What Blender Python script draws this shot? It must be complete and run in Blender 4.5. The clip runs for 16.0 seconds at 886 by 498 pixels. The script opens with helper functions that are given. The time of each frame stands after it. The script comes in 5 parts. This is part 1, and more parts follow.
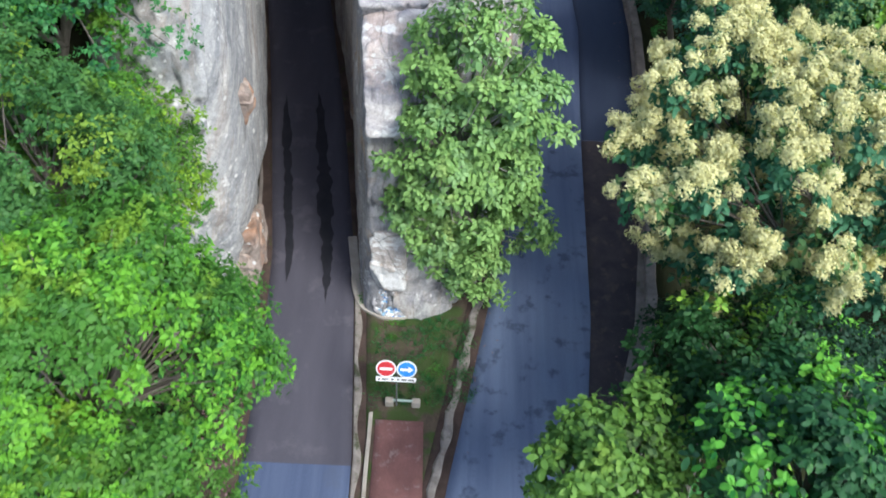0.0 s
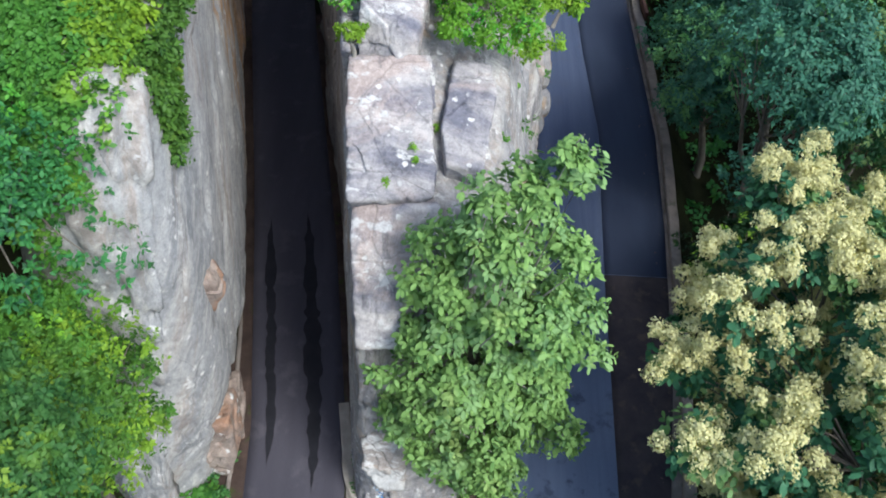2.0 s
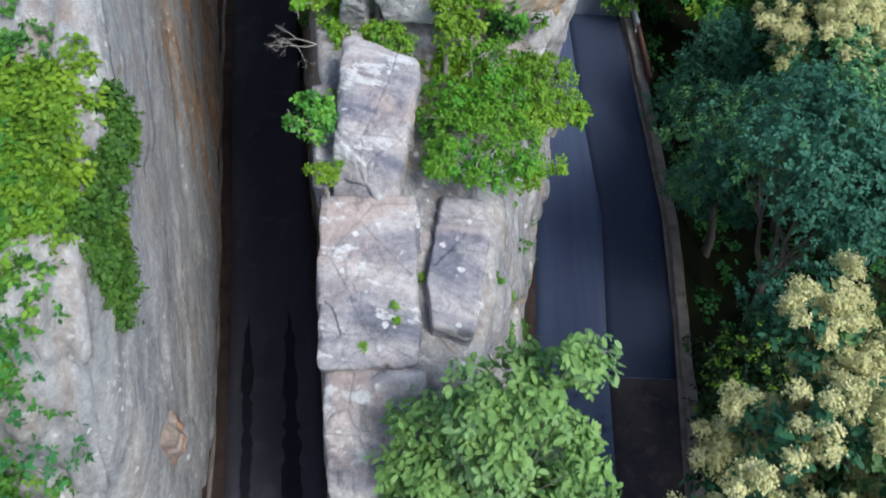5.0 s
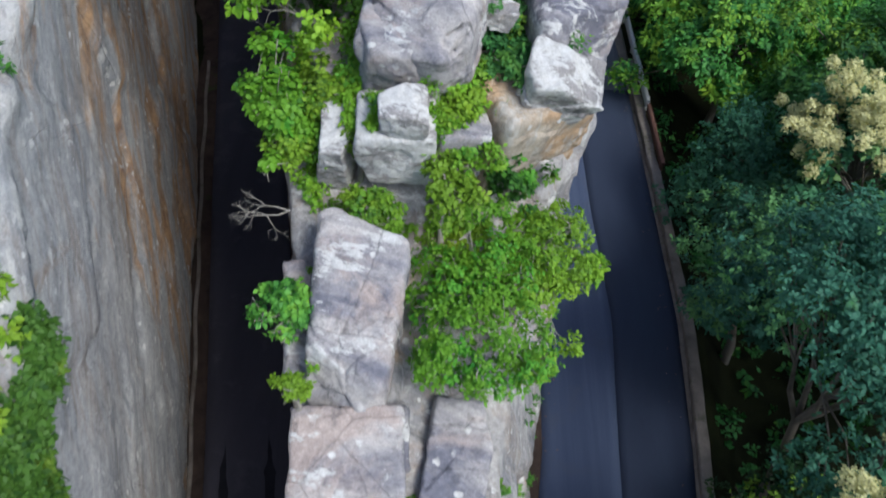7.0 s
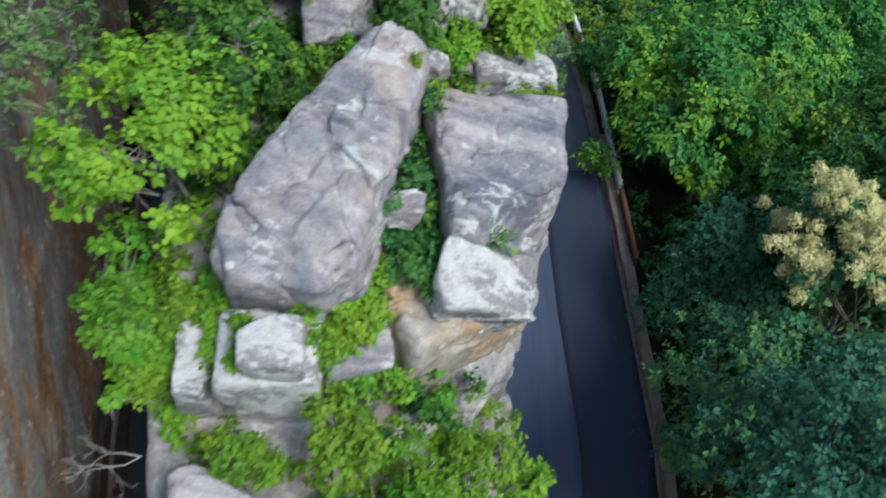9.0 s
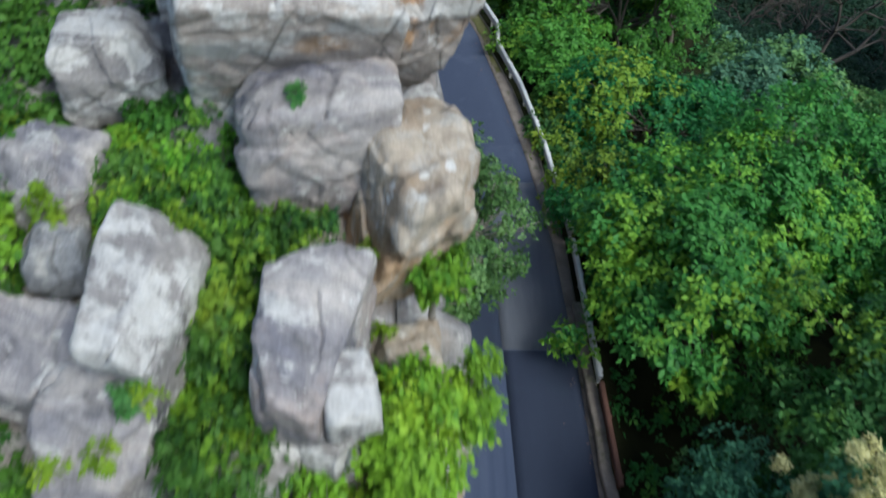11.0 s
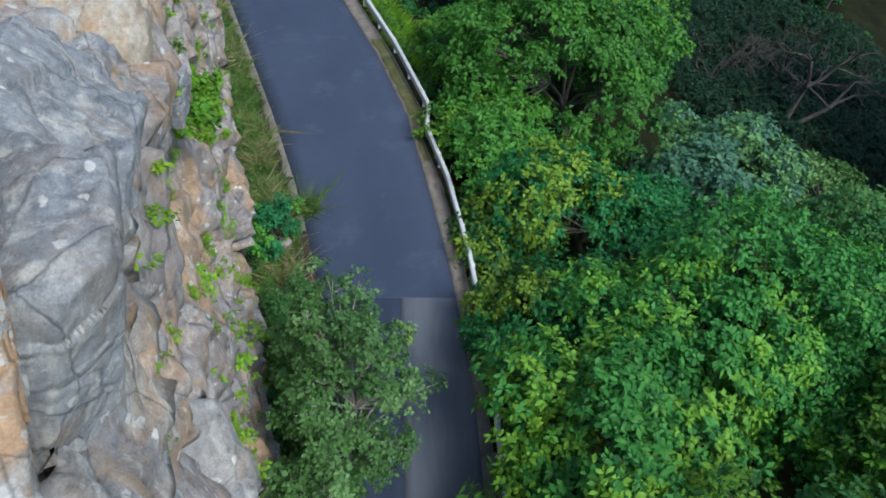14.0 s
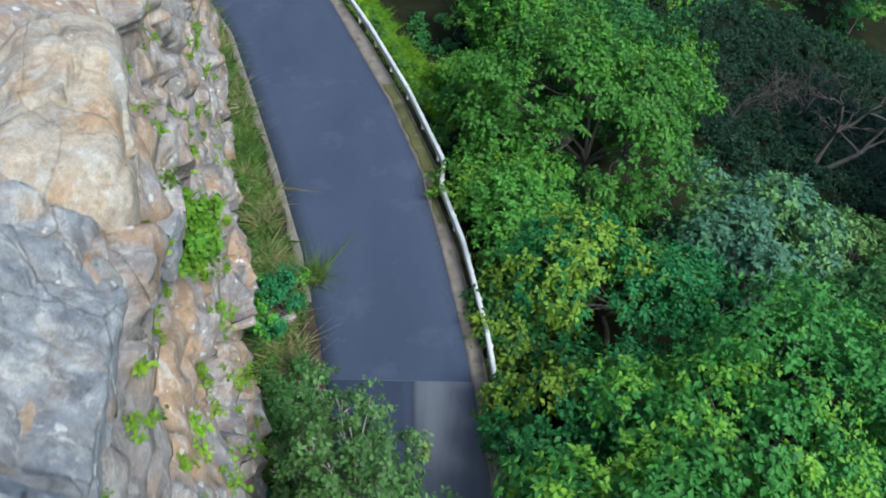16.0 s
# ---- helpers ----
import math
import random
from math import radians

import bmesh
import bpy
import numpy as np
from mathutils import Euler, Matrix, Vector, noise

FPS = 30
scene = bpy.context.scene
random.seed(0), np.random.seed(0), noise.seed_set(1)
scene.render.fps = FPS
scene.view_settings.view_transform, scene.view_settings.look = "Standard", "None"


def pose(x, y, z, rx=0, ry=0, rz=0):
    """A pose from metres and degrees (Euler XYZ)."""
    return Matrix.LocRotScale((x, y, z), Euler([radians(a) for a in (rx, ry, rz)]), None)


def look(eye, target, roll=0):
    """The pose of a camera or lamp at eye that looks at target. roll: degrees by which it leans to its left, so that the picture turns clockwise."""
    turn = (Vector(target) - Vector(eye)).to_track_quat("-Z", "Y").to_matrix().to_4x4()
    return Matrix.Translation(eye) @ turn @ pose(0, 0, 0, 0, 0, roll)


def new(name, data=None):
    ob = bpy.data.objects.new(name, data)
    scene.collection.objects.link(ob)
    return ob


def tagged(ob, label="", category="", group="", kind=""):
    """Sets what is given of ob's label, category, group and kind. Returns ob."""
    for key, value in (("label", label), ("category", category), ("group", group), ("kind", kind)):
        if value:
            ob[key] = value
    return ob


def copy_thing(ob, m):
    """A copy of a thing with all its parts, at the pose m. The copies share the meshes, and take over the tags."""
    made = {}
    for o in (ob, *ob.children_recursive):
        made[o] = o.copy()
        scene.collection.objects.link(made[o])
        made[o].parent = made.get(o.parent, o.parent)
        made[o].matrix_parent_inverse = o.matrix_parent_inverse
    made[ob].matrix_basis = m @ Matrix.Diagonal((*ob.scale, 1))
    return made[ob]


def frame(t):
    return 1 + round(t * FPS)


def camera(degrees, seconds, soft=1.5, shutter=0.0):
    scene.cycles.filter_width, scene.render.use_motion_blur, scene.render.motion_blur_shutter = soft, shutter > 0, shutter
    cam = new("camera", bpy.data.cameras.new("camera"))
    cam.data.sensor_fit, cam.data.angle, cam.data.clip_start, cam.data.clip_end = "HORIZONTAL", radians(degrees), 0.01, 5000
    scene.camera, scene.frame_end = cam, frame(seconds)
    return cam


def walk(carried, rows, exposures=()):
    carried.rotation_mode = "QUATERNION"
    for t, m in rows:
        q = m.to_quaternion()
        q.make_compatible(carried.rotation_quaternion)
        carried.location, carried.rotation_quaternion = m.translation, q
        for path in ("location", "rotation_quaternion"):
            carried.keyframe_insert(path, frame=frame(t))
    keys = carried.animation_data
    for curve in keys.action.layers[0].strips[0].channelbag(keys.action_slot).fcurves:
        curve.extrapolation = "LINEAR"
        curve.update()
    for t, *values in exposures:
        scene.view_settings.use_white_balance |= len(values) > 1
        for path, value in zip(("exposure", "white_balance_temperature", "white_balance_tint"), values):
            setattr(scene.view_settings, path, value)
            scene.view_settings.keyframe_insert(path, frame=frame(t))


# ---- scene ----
cam = camera(54.9, 16.0, 1.8, 0.5)
PATH = [
    (0, (0.448, 1.82, 23.221), (0.472, 3.064, 21.655), 3.8),
    (0.5, (0.354, 3.131, 23.244), (0.38, 4.365, 21.671), 4.1),
    (1, (0.265, 5.078, 23.249), (0.289, 6.314, 21.677), 4.1),
    (1.5, (0.195, 7.236, 23.264), (0.215, 8.485, 21.702), 3.9),
    (2, (0.151, 8.198, 23.283), (0.169, 9.445, 21.719), 3.7),
    (2.5, (0.16, 8.832, 23.255), (0.179, 10.082, 21.694), 3.7),
    (3, (0.185, 9.397, 23.286), (0.204, 10.65, 21.727), 3.7),
    (3.5, (0.208, 9.834, 23.38), (0.226, 11.088, 21.822), 3.6),
    (3.7, (0.205, 10.034, 23.387), (0.225, 11.288, 21.83), 3.6),
    (5.8, (0.245, 13.326, 23.42), (0.267, 14.6, 21.878), 3.6),
    (6, (0.226, 13.702, 23.421), (0.247, 14.981, 21.883), 3.6),
    (6.5, (0.215, 14.816, 23.437), (0.237, 16.102, 21.906), 3.6),
    (7, (0.192, 15.936, 23.468), (0.214, 17.226, 21.94), 3.6),
    (7.5, (0.136, 17.091, 23.523), (0.158, 18.388, 22.001), 3.6),
    (8, (0.084, 18.229, 23.609), (0.105, 19.531, 22.091), 3.4),
    (8.2, (0.194, 18.656, 23.639), (0.216, 19.957, 22.12), 3.4),
    (10.3, (3.283, 24.942, 22.719), (3.348, 26.291, 21.244), 3.1),
    (10.5, (3.276, 26.022, 22.837), (3.34, 27.369, 21.359), 3.2),
    (11, (2.975, 28.609, 23.138), (3.032, 29.955, 21.66), 2.9),
    (11.5, (3.131, 31.199, 23.343), (3.191, 32.545, 21.865), 2.6),
    (12, (3.987, 32.986, 23.571), (4.049, 34.334, 22.095), 2.6),
    (12.5, (4.447, 33.702, 23.634), (4.502, 35.049, 22.157), 2.3),
    (13, (4.967, 33.974, 23.664), (5.025, 35.32, 22.186), 2.3),
    (13.5, (5.626, 34.047, 23.694), (5.687, 35.391, 22.214), 2.6),
    (14, (6.109, 34.157, 23.692), (6.168, 35.501, 22.213), 2.5),
    (14.5, (5.972, 34.516, 23.742), (6.029, 35.861, 22.263), 2.9),
    (15, (5.821, 35.106, 23.708), (5.876, 36.445, 22.223), 2.9),
    (15.5, (5.747, 36.565, 23.865), (5.799, 37.907, 22.383), 2.9),
    (16, (5.645, 37.625, 23.905), (5.699, 38.966, 22.422), 3.2),
]
walk(cam, [(t, look(eye, target, roll)) for t, eye, target, roll in PATH], [(0.0, 1.14, 6150, 8), (1.0, 1.08, 6150, 8), (2.0, 0.86, 6100, 8), (2.7, 0.72, 6100, 9), (3.5, 0.66, 6050, 9), (6.0, 0.45, 6050, 9), (8.0, 0.42, 6050, 8), (11.0, 0.3, 6100, 4), (12.5, 0.23, 5950, 6), (13.5, 0.27, 5950, 5), (14.5, 0.51, 5950, 3), (16.0, 0.67, 6000, 2)])

# ---------------------------------------------------------------- light
world = bpy.data.worlds.new("world")
scene.world = world
world.use_nodes = True
wn = world.node_tree
sky = wn.nodes.new("ShaderNodeTexSky")
sky.sky_type, sky.sun_disc = "NISHITA", False
sky.sun_elevation, sky.sun_rotation = radians(52), radians(135)
sky.air_density, sky.dust_density, sky.ozone_density = 1.0, 2.0, 1.5
wn.nodes["Background"].inputs[1].default_value = 0.125
wn.links.new(sky.outputs[0], wn.nodes["Background"].inputs[0])
sun_data = bpy.data.lights.new("sun", "SUN")
sun_data.energy, sun_data.angle, sun_data.color = 2.25, radians(22), (1.0, 0.97, 0.9)
sun = new("sun", sun_data)
sun.matrix_world = look((16, -16, 29), (0, 0, 0))


# ---------------------------------------------------------------- numeric noise
def hash01(ix, iy, iz, s):
    h = (ix * 374761393 + iy * 668265263 + iz * 2147483647 + s * 974634599) & 0xFFFFFFFF
    h = ((h ^ (h >> 13)) * 1274126177) & 0xFFFFFFFF
    h = ((h ^ (h >> 16)) * 2246822519) & 0xFFFFFFFF
    return ((h ^ (h >> 15)) & 0xFFFFFF) / float(0xFFFFFF)


def vnoise(p, s=0):
    """Value noise of an (n, 3) array, -1 to 1."""
    i = np.floor(p).astype(np.int64)
    f = p - i
    f = f * f * (3 - 2 * f)
    out = 0
    for dx in (0, 1):
        for dy in (0, 1):
            for dz in (0, 1):
                w = (f[:, 0] if dx else 1 - f[:, 0]) * (f[:, 1] if dy else 1 - f[:, 1]) * (f[:, 2] if dz else 1 - f[:, 2])
                out = out + w * hash01(i[:, 0] + dx, i[:, 1] + dy, i[:, 2] + dz, s)
    return out * 2 - 1


def fbm(p, octaves=4, s=0):
    total, amp = 0, 0.5
    for o in range(octaves):
        total = total + amp * vnoise(p * 2.03 ** o + 17.3 * o, s + o)
        amp *= 0.5
    return total


def cells(p, s=0):
    """Cell noise: distance to the border between the two nearest cells, a random value per cell, and a tilted facet per cell."""
    i = np.floor(p).astype(np.int64)
    d1 = np.full(len(p), 1e9)
    d2 = np.full(len(p), 1e9)
    value = np.zeros(len(p))
    facet = np.zeros(len(p))
    for dx in (-1, 0, 1):
        for dy in (-1, 0, 1):
            for dz in (-1, 0, 1):
                c = i + (dx, dy, dz)
                q = np.stack([c[:, k] + hash01(c[:, 0], c[:, 1], c[:, 2], s + 11 * k + 1) for k in range(3)], 1)
                d = np.sqrt(((p - q) ** 2).sum(1))
                near = d < d1
                d2 = np.where(near, d1, np.minimum(d2, d))
                value = np.where(near, hash01(c[:, 0], c[:, 1], c[:, 2], s + 77), value)
                tilt = sum((hash01(c[:, 0], c[:, 1], c[:, 2], s + 91 + k) - 0.5) * (p[:, k] - q[:, k]) for k in range(3))
                facet = np.where(near, tilt, facet)
                d1 = np.where(near, d, d1)
    return d2 - d1, value, facet


def unit(v):
    return v / np.maximum(np.linalg.norm(v, axis=1, keepdims=True), 1e-9)


def smooth01(x):
    x = np.clip(x, 0, 1)
    return x * x * (3 - 2 * x)


# ---------------------------------------------------------------- meshes
def mesh_from(name, verts, faces, smooth=True):
    """A mesh from vertices and equal-sided faces, as arrays."""
    verts, faces = np.asarray(verts, np.float32), np.asarray(faces, np.int32)
    me = bpy.data.meshes.new(name)
    n, k = faces.shape
    me.vertices.add(len(verts))
    me.vertices.foreach_set("co", verts.ravel())
    me.loops.add(n * k)
    me.loops.foreach_set("vertex_index", faces.ravel())
    me.polygons.add(n)
    me.polygons.foreach_set("loop_start", np.arange(n, dtype=np.int32) * k)
    me.polygons.foreach_set("use_smooth", np.full(n, smooth))
    me.update(calc_edges=True)
    return me


def grid_faces(rows, cols, flip=False):
    r, c = np.meshgrid(np.arange(rows - 1), np.arange(cols - 1), indexing="ij")
    a = (r * cols + c).ravel()
    f = np.stack([a, a + 1, a + cols + 1, a + cols], 1)
    return f[:, ::-1] if flip else f


def part(name, data, material, parent=None, label=""):
    """One mesh object, from a bmesh or a mesh, under a thing or a part."""
    if isinstance(data, bmesh.types.BMesh):
        me = bpy.data.meshes.new(name)
        data.to_mesh(me)
        data.free()
    else:
        me = data
    if material is not None and not me.materials:
        me.materials.append(material)
    ob = new(name, me)
    if parent is not None:
        ob.parent = parent
    if label:
        ob["label"] = label
    return ob


def thing(name, at, label, category, group="", kind="", turn=0):
    ob = new(name)
    ob.empty_display_size = 0.3
    ob.matrix_world = pose(*at, 0, 0, turn)
    return tagged(ob, label, category, group, kind)


def box(bm, centre, size, turn=(0, 0, 0), bevel=0.01):
    made = bmesh.ops.create_cube(bm, size=1.0, matrix=pose(*centre, *turn) @ Matrix.Diagonal((*size, 1)))
    if bevel:
        edges = list({e for v in made["verts"] for e in v.link_edges})
        bmesh.ops.bevel(bm, geom=edges, offset=bevel, segments=2, affect="EDGES", profile=0.6)


def tube(points, radii, sides=6):
    """Vertices and quads of a tapered tube along points."""
    points, radii = np.asarray(points, float), np.asarray(radii, float)
    way = unit(np.gradient(points, axis=0))
    side = unit(np.cross(way, np.array([0.31, 0.22, 0.93]) + 0 * way))
    up = np.cross(way, side)
    a = np.linspace(0, 2 * np.pi, sides, endpoint=False)
    ring = points[:, None] + radii[:, None, None] * (np.cos(a)[None, :, None] * side[:, None] + np.sin(a)[None, :, None] * up[:, None])
    n = len(points)
    faces = []
    for r in range(n - 1):
        for s in range(sides):
            t = (s + 1) % sides
            faces.append((r * sides + s, r * sides + t, (r + 1) * sides + t, (r + 1) * sides + s))
    return ring.reshape(-1, 3), np.array(faces)


def gather(pieces):
    """Many (verts, faces) as one."""
    base, vs, fs = 0, [], []
    for v, f in pieces:
        vs.append(v)
        fs.append(f + base)
        base += len(v)
    return np.concatenate(vs), np.concatenate(fs)


# ---------------------------------------------------------------- materials
def material(name):
    m = bpy.data.materials.new(name)
    m.use_nodes = True
    t = m.node_tree
    return m, t, t.nodes["Principled BSDF"]


def add(t, kind, **values):
    n = t.nodes.new(kind)
    for k, v in values.items():
        if k in n.inputs:
            n.inputs[k].default_value = v
    return n


def noise_node(t, vec, scale, detail=5.0, rough=0.55, distort=0.0):
    n = add(t, "ShaderNodeTexNoise", Scale=scale, Detail=detail, Roughness=rough, Distortion=distort)
    t.links.new(vec, n.inputs["Vector"])
    return n.outputs[0]


def ramp(t, fac, stops):
    n = t.nodes.new("ShaderNodeValToRGB")
    e = n.color_ramp.elements
    while len(e) < len(stops):
        e.new(0.5)
    for el, (p, c) in zip(e, stops):
        el.position = p
        el.color = (*c, 1) if isinstance(c, tuple) else (c, c, c, 1)
    t.links.new(fac, n.inputs[0])
    return n.outputs[0]


def mix(t, fac, a, b, how="MIX"):
    n = t.nodes.new("ShaderNodeMix")
    n.data_type, n.blend_type = "RGBA", how
    for value, socket in ((fac, n.inputs[0]), (a, n.inputs[6]), (b, n.inputs[7])):
        if isinstance(value, (int, float)):
            socket.default_value = value
        elif isinstance(value, tuple):
            socket.default_value = (*value, 1)
        else:
            t.links.new(value, socket)
    return n.outputs[2]


def maths(t, op, a, b=0.0):
    n = t.nodes.new("ShaderNodeMath")
    n.operation = op
    for value, socket in ((a, n.inputs[0]), (b, n.inputs[1])):
        if isinstance(value, (int, float)):
            socket.default_value = value
        else:
            t.links.new(value, socket)
    return n.outputs[0]


def stretched(t, vec, scale, turn=(0, 0, 0)):
    """Coordinates turned, then scaled, so that a pattern runs along a slanting line."""
    for key, value in (("Rotation", [radians(a) for a in turn]), ("Scale", scale)):
        if key == "Scale" or any(turn):
            n = t.nodes.new("ShaderNodeMapping")
            n.inputs[key].default_value = value
            t.links.new(vec, n.inputs[0])
            vec = n.outputs[0]
    return vec


def place(t, spread=0.0):
    """The object's own coordinates, moved by a random amount from object to object."""
    c = t.nodes.new("ShaderNodeTexCoord").outputs["Object"]
    if not spread:
        return c
    info = t.nodes.new("ShaderNodeObjectInfo")
    v = t.nodes.new("ShaderNodeVectorMath")
    v.operation = "MULTIPLY_ADD"
    t.links.new(info.outputs["Random"], v.inputs[0])
    v.inputs[1].default_value = (spread, spread * 0.7, spread * 1.3)
    t.links.new(c, v.inputs[2])
    return v.outputs[0]


def bump(t, bsdf, heights, distance=0.03, strength=0.7):
    total = None
    for h, w in heights:
        w = maths(t, "MULTIPLY", h, w)
        total = w if total is None else maths(t, "ADD", total, w)
    b = add(t, "ShaderNodeBump", Distance=distance, Strength=strength)
    t.links.new(total, b.inputs["Height"])
    t.links.new(b.outputs[0], bsdf.inputs["Normal"])


def rock_material(name, dark, light, warm, warm_cover=0.5, lichen=0.6, streak=(0.5, 0.5, 3.0), moss=0.72, spread=0.0, line_dark=0.35, spots=0.16, runs=0.0, stains=0.6, rust_from=None, band=0.0, crisp=0.1, lean=12):
    m, t, b = material(name)
    c = place(t, spread)
    tone = noise_node(t, stretched(t, c, streak, (lean, -18, 10)), 0.9, 9, 0.62, 0.5)
    middle = tuple((d + l) / 2 for d, l in zip(dark, light))
    col = ramp(t, tone, [(0.28 + 0.1 * band, dark), (0.5, middle), (0.74 - 0.12 * band, light)])
    rust = noise_node(t, c, 0.5, 8, 0.62, 0.6)
    col = mix(t, ramp(t, rust, [(warm_cover, 0.0), (warm_cover + crisp, 0.85)]), col, warm)
    stain = noise_node(t, stretched(t, c, (1, 1, 0.3)), 2.2, 9, 0.72)
    col = mix(t, ramp(t, stain, [(0.33, stains), (0.45, 0.0)]), col, (0.075, 0.075, 0.08))
    if runs:
        run = noise_node(t, stretched(t, c, (1.0, 1.3, 0.16), (lean - 12, 0, 0)), 1.3, 9, 0.68, 0.4)
        col = mix(t, ramp(t, run, [(0.5, 0.0), (0.62, runs)]), col, (0.27, 0.17, 0.095))
        pale = noise_node(t, stretched(t, c, (1.4, 1.7, 0.22), (lean + 8, 0, 0)), 2.4, 9, 0.7, 0.3)
        col = mix(t, ramp(t, pale, [(0.51, 0.0), (0.63, 0.75)]), col, (0.50, 0.49, 0.465))
    if rust_from:
        axes = t.nodes.new("ShaderNodeSeparateXYZ")
        t.links.new(c, axes.inputs[0])
        far = maths(t, "MULTIPLY", maths(t, "SUBTRACT", axes.outputs[1], rust_from), 0.06)
        iron = noise_node(t, stretched(t, c, (1.0, 0.9, 0.28), (38, 0, 0)), 1.0, 9, 0.66, 0.5)
        amount = ramp(t, maths(t, "ADD", iron, maths(t, "MINIMUM", maths(t, "MAXIMUM", far, -0.2), 0.07)), [(0.54, 0.0), (0.66, 0.8)])
        col = mix(t, amount, col, ramp(t, noise_node(t, c, 3.0, 6, 0.7), [(0.35, (0.24, 0.12, 0.06)), (0.65, (0.56, 0.32, 0.13))]))
    patch = noise_node(t, stretched(t, c, (0.7, 1.5, 1.3), (0, 0, 14)), 1.1, 11, 0.72, 0.2)
    col = mix(t, ramp(t, patch, [(lichen, 0.0), (lichen + 0.035, 0.92)]), col, (0.58, 0.575, 0.56))
    dots = add(t, "ShaderNodeTexVoronoi", Scale=3.2)
    t.links.new(mix(t, 0.12, c, add_noise_colour(t, c, 7.0)), dots.inputs["Vector"])
    rare = noise_node(t, c, 1.4, 3, 0.5)
    col = mix(t, maths(t, "MULTIPLY", ramp(t, dots.outputs[0], [(spots, 1.0), (spots + 0.04, 0.0)]), ramp(t, rare, [(0.5, 0.0), (0.56, 1.0)])), col, (0.60, 0.59, 0.57))
    grain = noise_node(t, c, 7, 9, 0.75)
    fine = noise_node(t, c, 38, 5, 0.7)
    col = mix(t, 0.5, col, ramp(t, grain, [(0.3, 0.22), (0.5, 0.5), (0.72, 0.8)]), "OVERLAY")
    col = mix(t, 0.45, col, ramp(t, fine, [(0.25, 0.2), (0.5, 0.5), (0.8, 0.8)]), "OVERLAY")
    crack = add(t, "ShaderNodeTexVoronoi", Scale=0.6)
    crack.feature = "DISTANCE_TO_EDGE"
    warped = mix(t, 0.22, c, add_noise_colour(t, c, 1.1))
    t.links.new(stretched(t, warped, (0.8, 1.0, 0.6), (8, 20, 14)), crack.inputs["Vector"])
    line = ramp(t, crack.outputs[0], [(0.0, 0.0), (0.009, 1.0)])
    col = mix(t, maths(t, "MULTIPLY", maths(t, "SUBTRACT", 1.0, line), line_dark), col, (0.05, 0.05, 0.045))
    green = noise_node(t, c, 1.9, 9, 0.7)
    col = mix(t, ramp(t, green, [(moss, 0.0), (moss + 0.03, 0.9)]), col, (0.09, 0.13, 0.02))
    t.links.new(col, b.inputs["Base Color"])
    b.inputs["Roughness"].default_value = 0.92
    b.inputs["Specular IOR Level"].default_value = 0.2
    bump(t, b, [(fine, 0.15), (grain, 0.5), (patch, 0.5), (tone, 0.6), (line, 0.15)], 0.07, 0.9)
    return m


def add_noise_colour(t, vec, scale):
    n = add(t, "ShaderNodeTexNoise", Scale=scale, Detail=4.0)
    t.links.new(vec, n.inputs["Vector"])
    return n.outputs[1]


def leaf_material(name, deep, fresh, young, spread=0.35, gloss=0.6, young_cover=0.62, vary=0.06):
    m, t, b = material(name)
    geo = t.nodes.new("ShaderNodeNewGeometry")
    c = place(t, 40.0)
    lump = noise_node(t, c, 0.55, 3, 0.5)
    each = geo.outputs["Random Per Island"]
    f = maths(t, "ADD", maths(t, "MULTIPLY", each, spread), maths(t, "MULTIPLY", lump, 1.0 - spread * 0.5))
    col = ramp(t, f, [(0.3, deep), (0.55, fresh), (0.85, fresh)])
    tuft = noise_node(t, c, 0.9, 4, 0.6)
    col = mix(t, ramp(t, tuft, [(young_cover, 0.0), (young_cover + 0.12, 0.8)]), col, young)
    info = t.nodes.new("ShaderNodeObjectInfo")
    tint = t.nodes.new("ShaderNodeHueSaturation")
    t.links.new(maths(t, "ADD", 0.5 - vary * 0.5, maths(t, "MULTIPLY", info.outputs["Random"], vary)), tint.inputs["Hue"])
    t.links.new(maths(t, "ADD", 0.78, maths(t, "MULTIPLY", maths(t, "FRACT", maths(t, "MULTIPLY", info.outputs["Random"], 7.3)), 0.4)), tint.inputs["Value"])
    t.links.new(col, tint.inputs["Color"])
    col = tint.outputs[0]
    t.links.new(col, b.inputs["Base Color"])
    b.inputs["Roughness"].default_value = gloss
    b.inputs["Specular IOR Level"].default_value = 0.3
    thin = t.nodes.new("ShaderNodeBsdfTranslucent")
    t.links.new(mix(t, 0.5, col, (1.0, 1.0, 0.25), "MULTIPLY"), thin.inputs[0])
    both = t.nodes.new("ShaderNodeMixShader")
    both.inputs[0].default_value = 0.22
    t.links.new(b.outputs[0], both.inputs[1])
    t.links.new(thin.outputs[0], both.inputs[2])
    t.links.new(both.outputs[0], t.nodes["Material Output"].inputs[0])
    return m


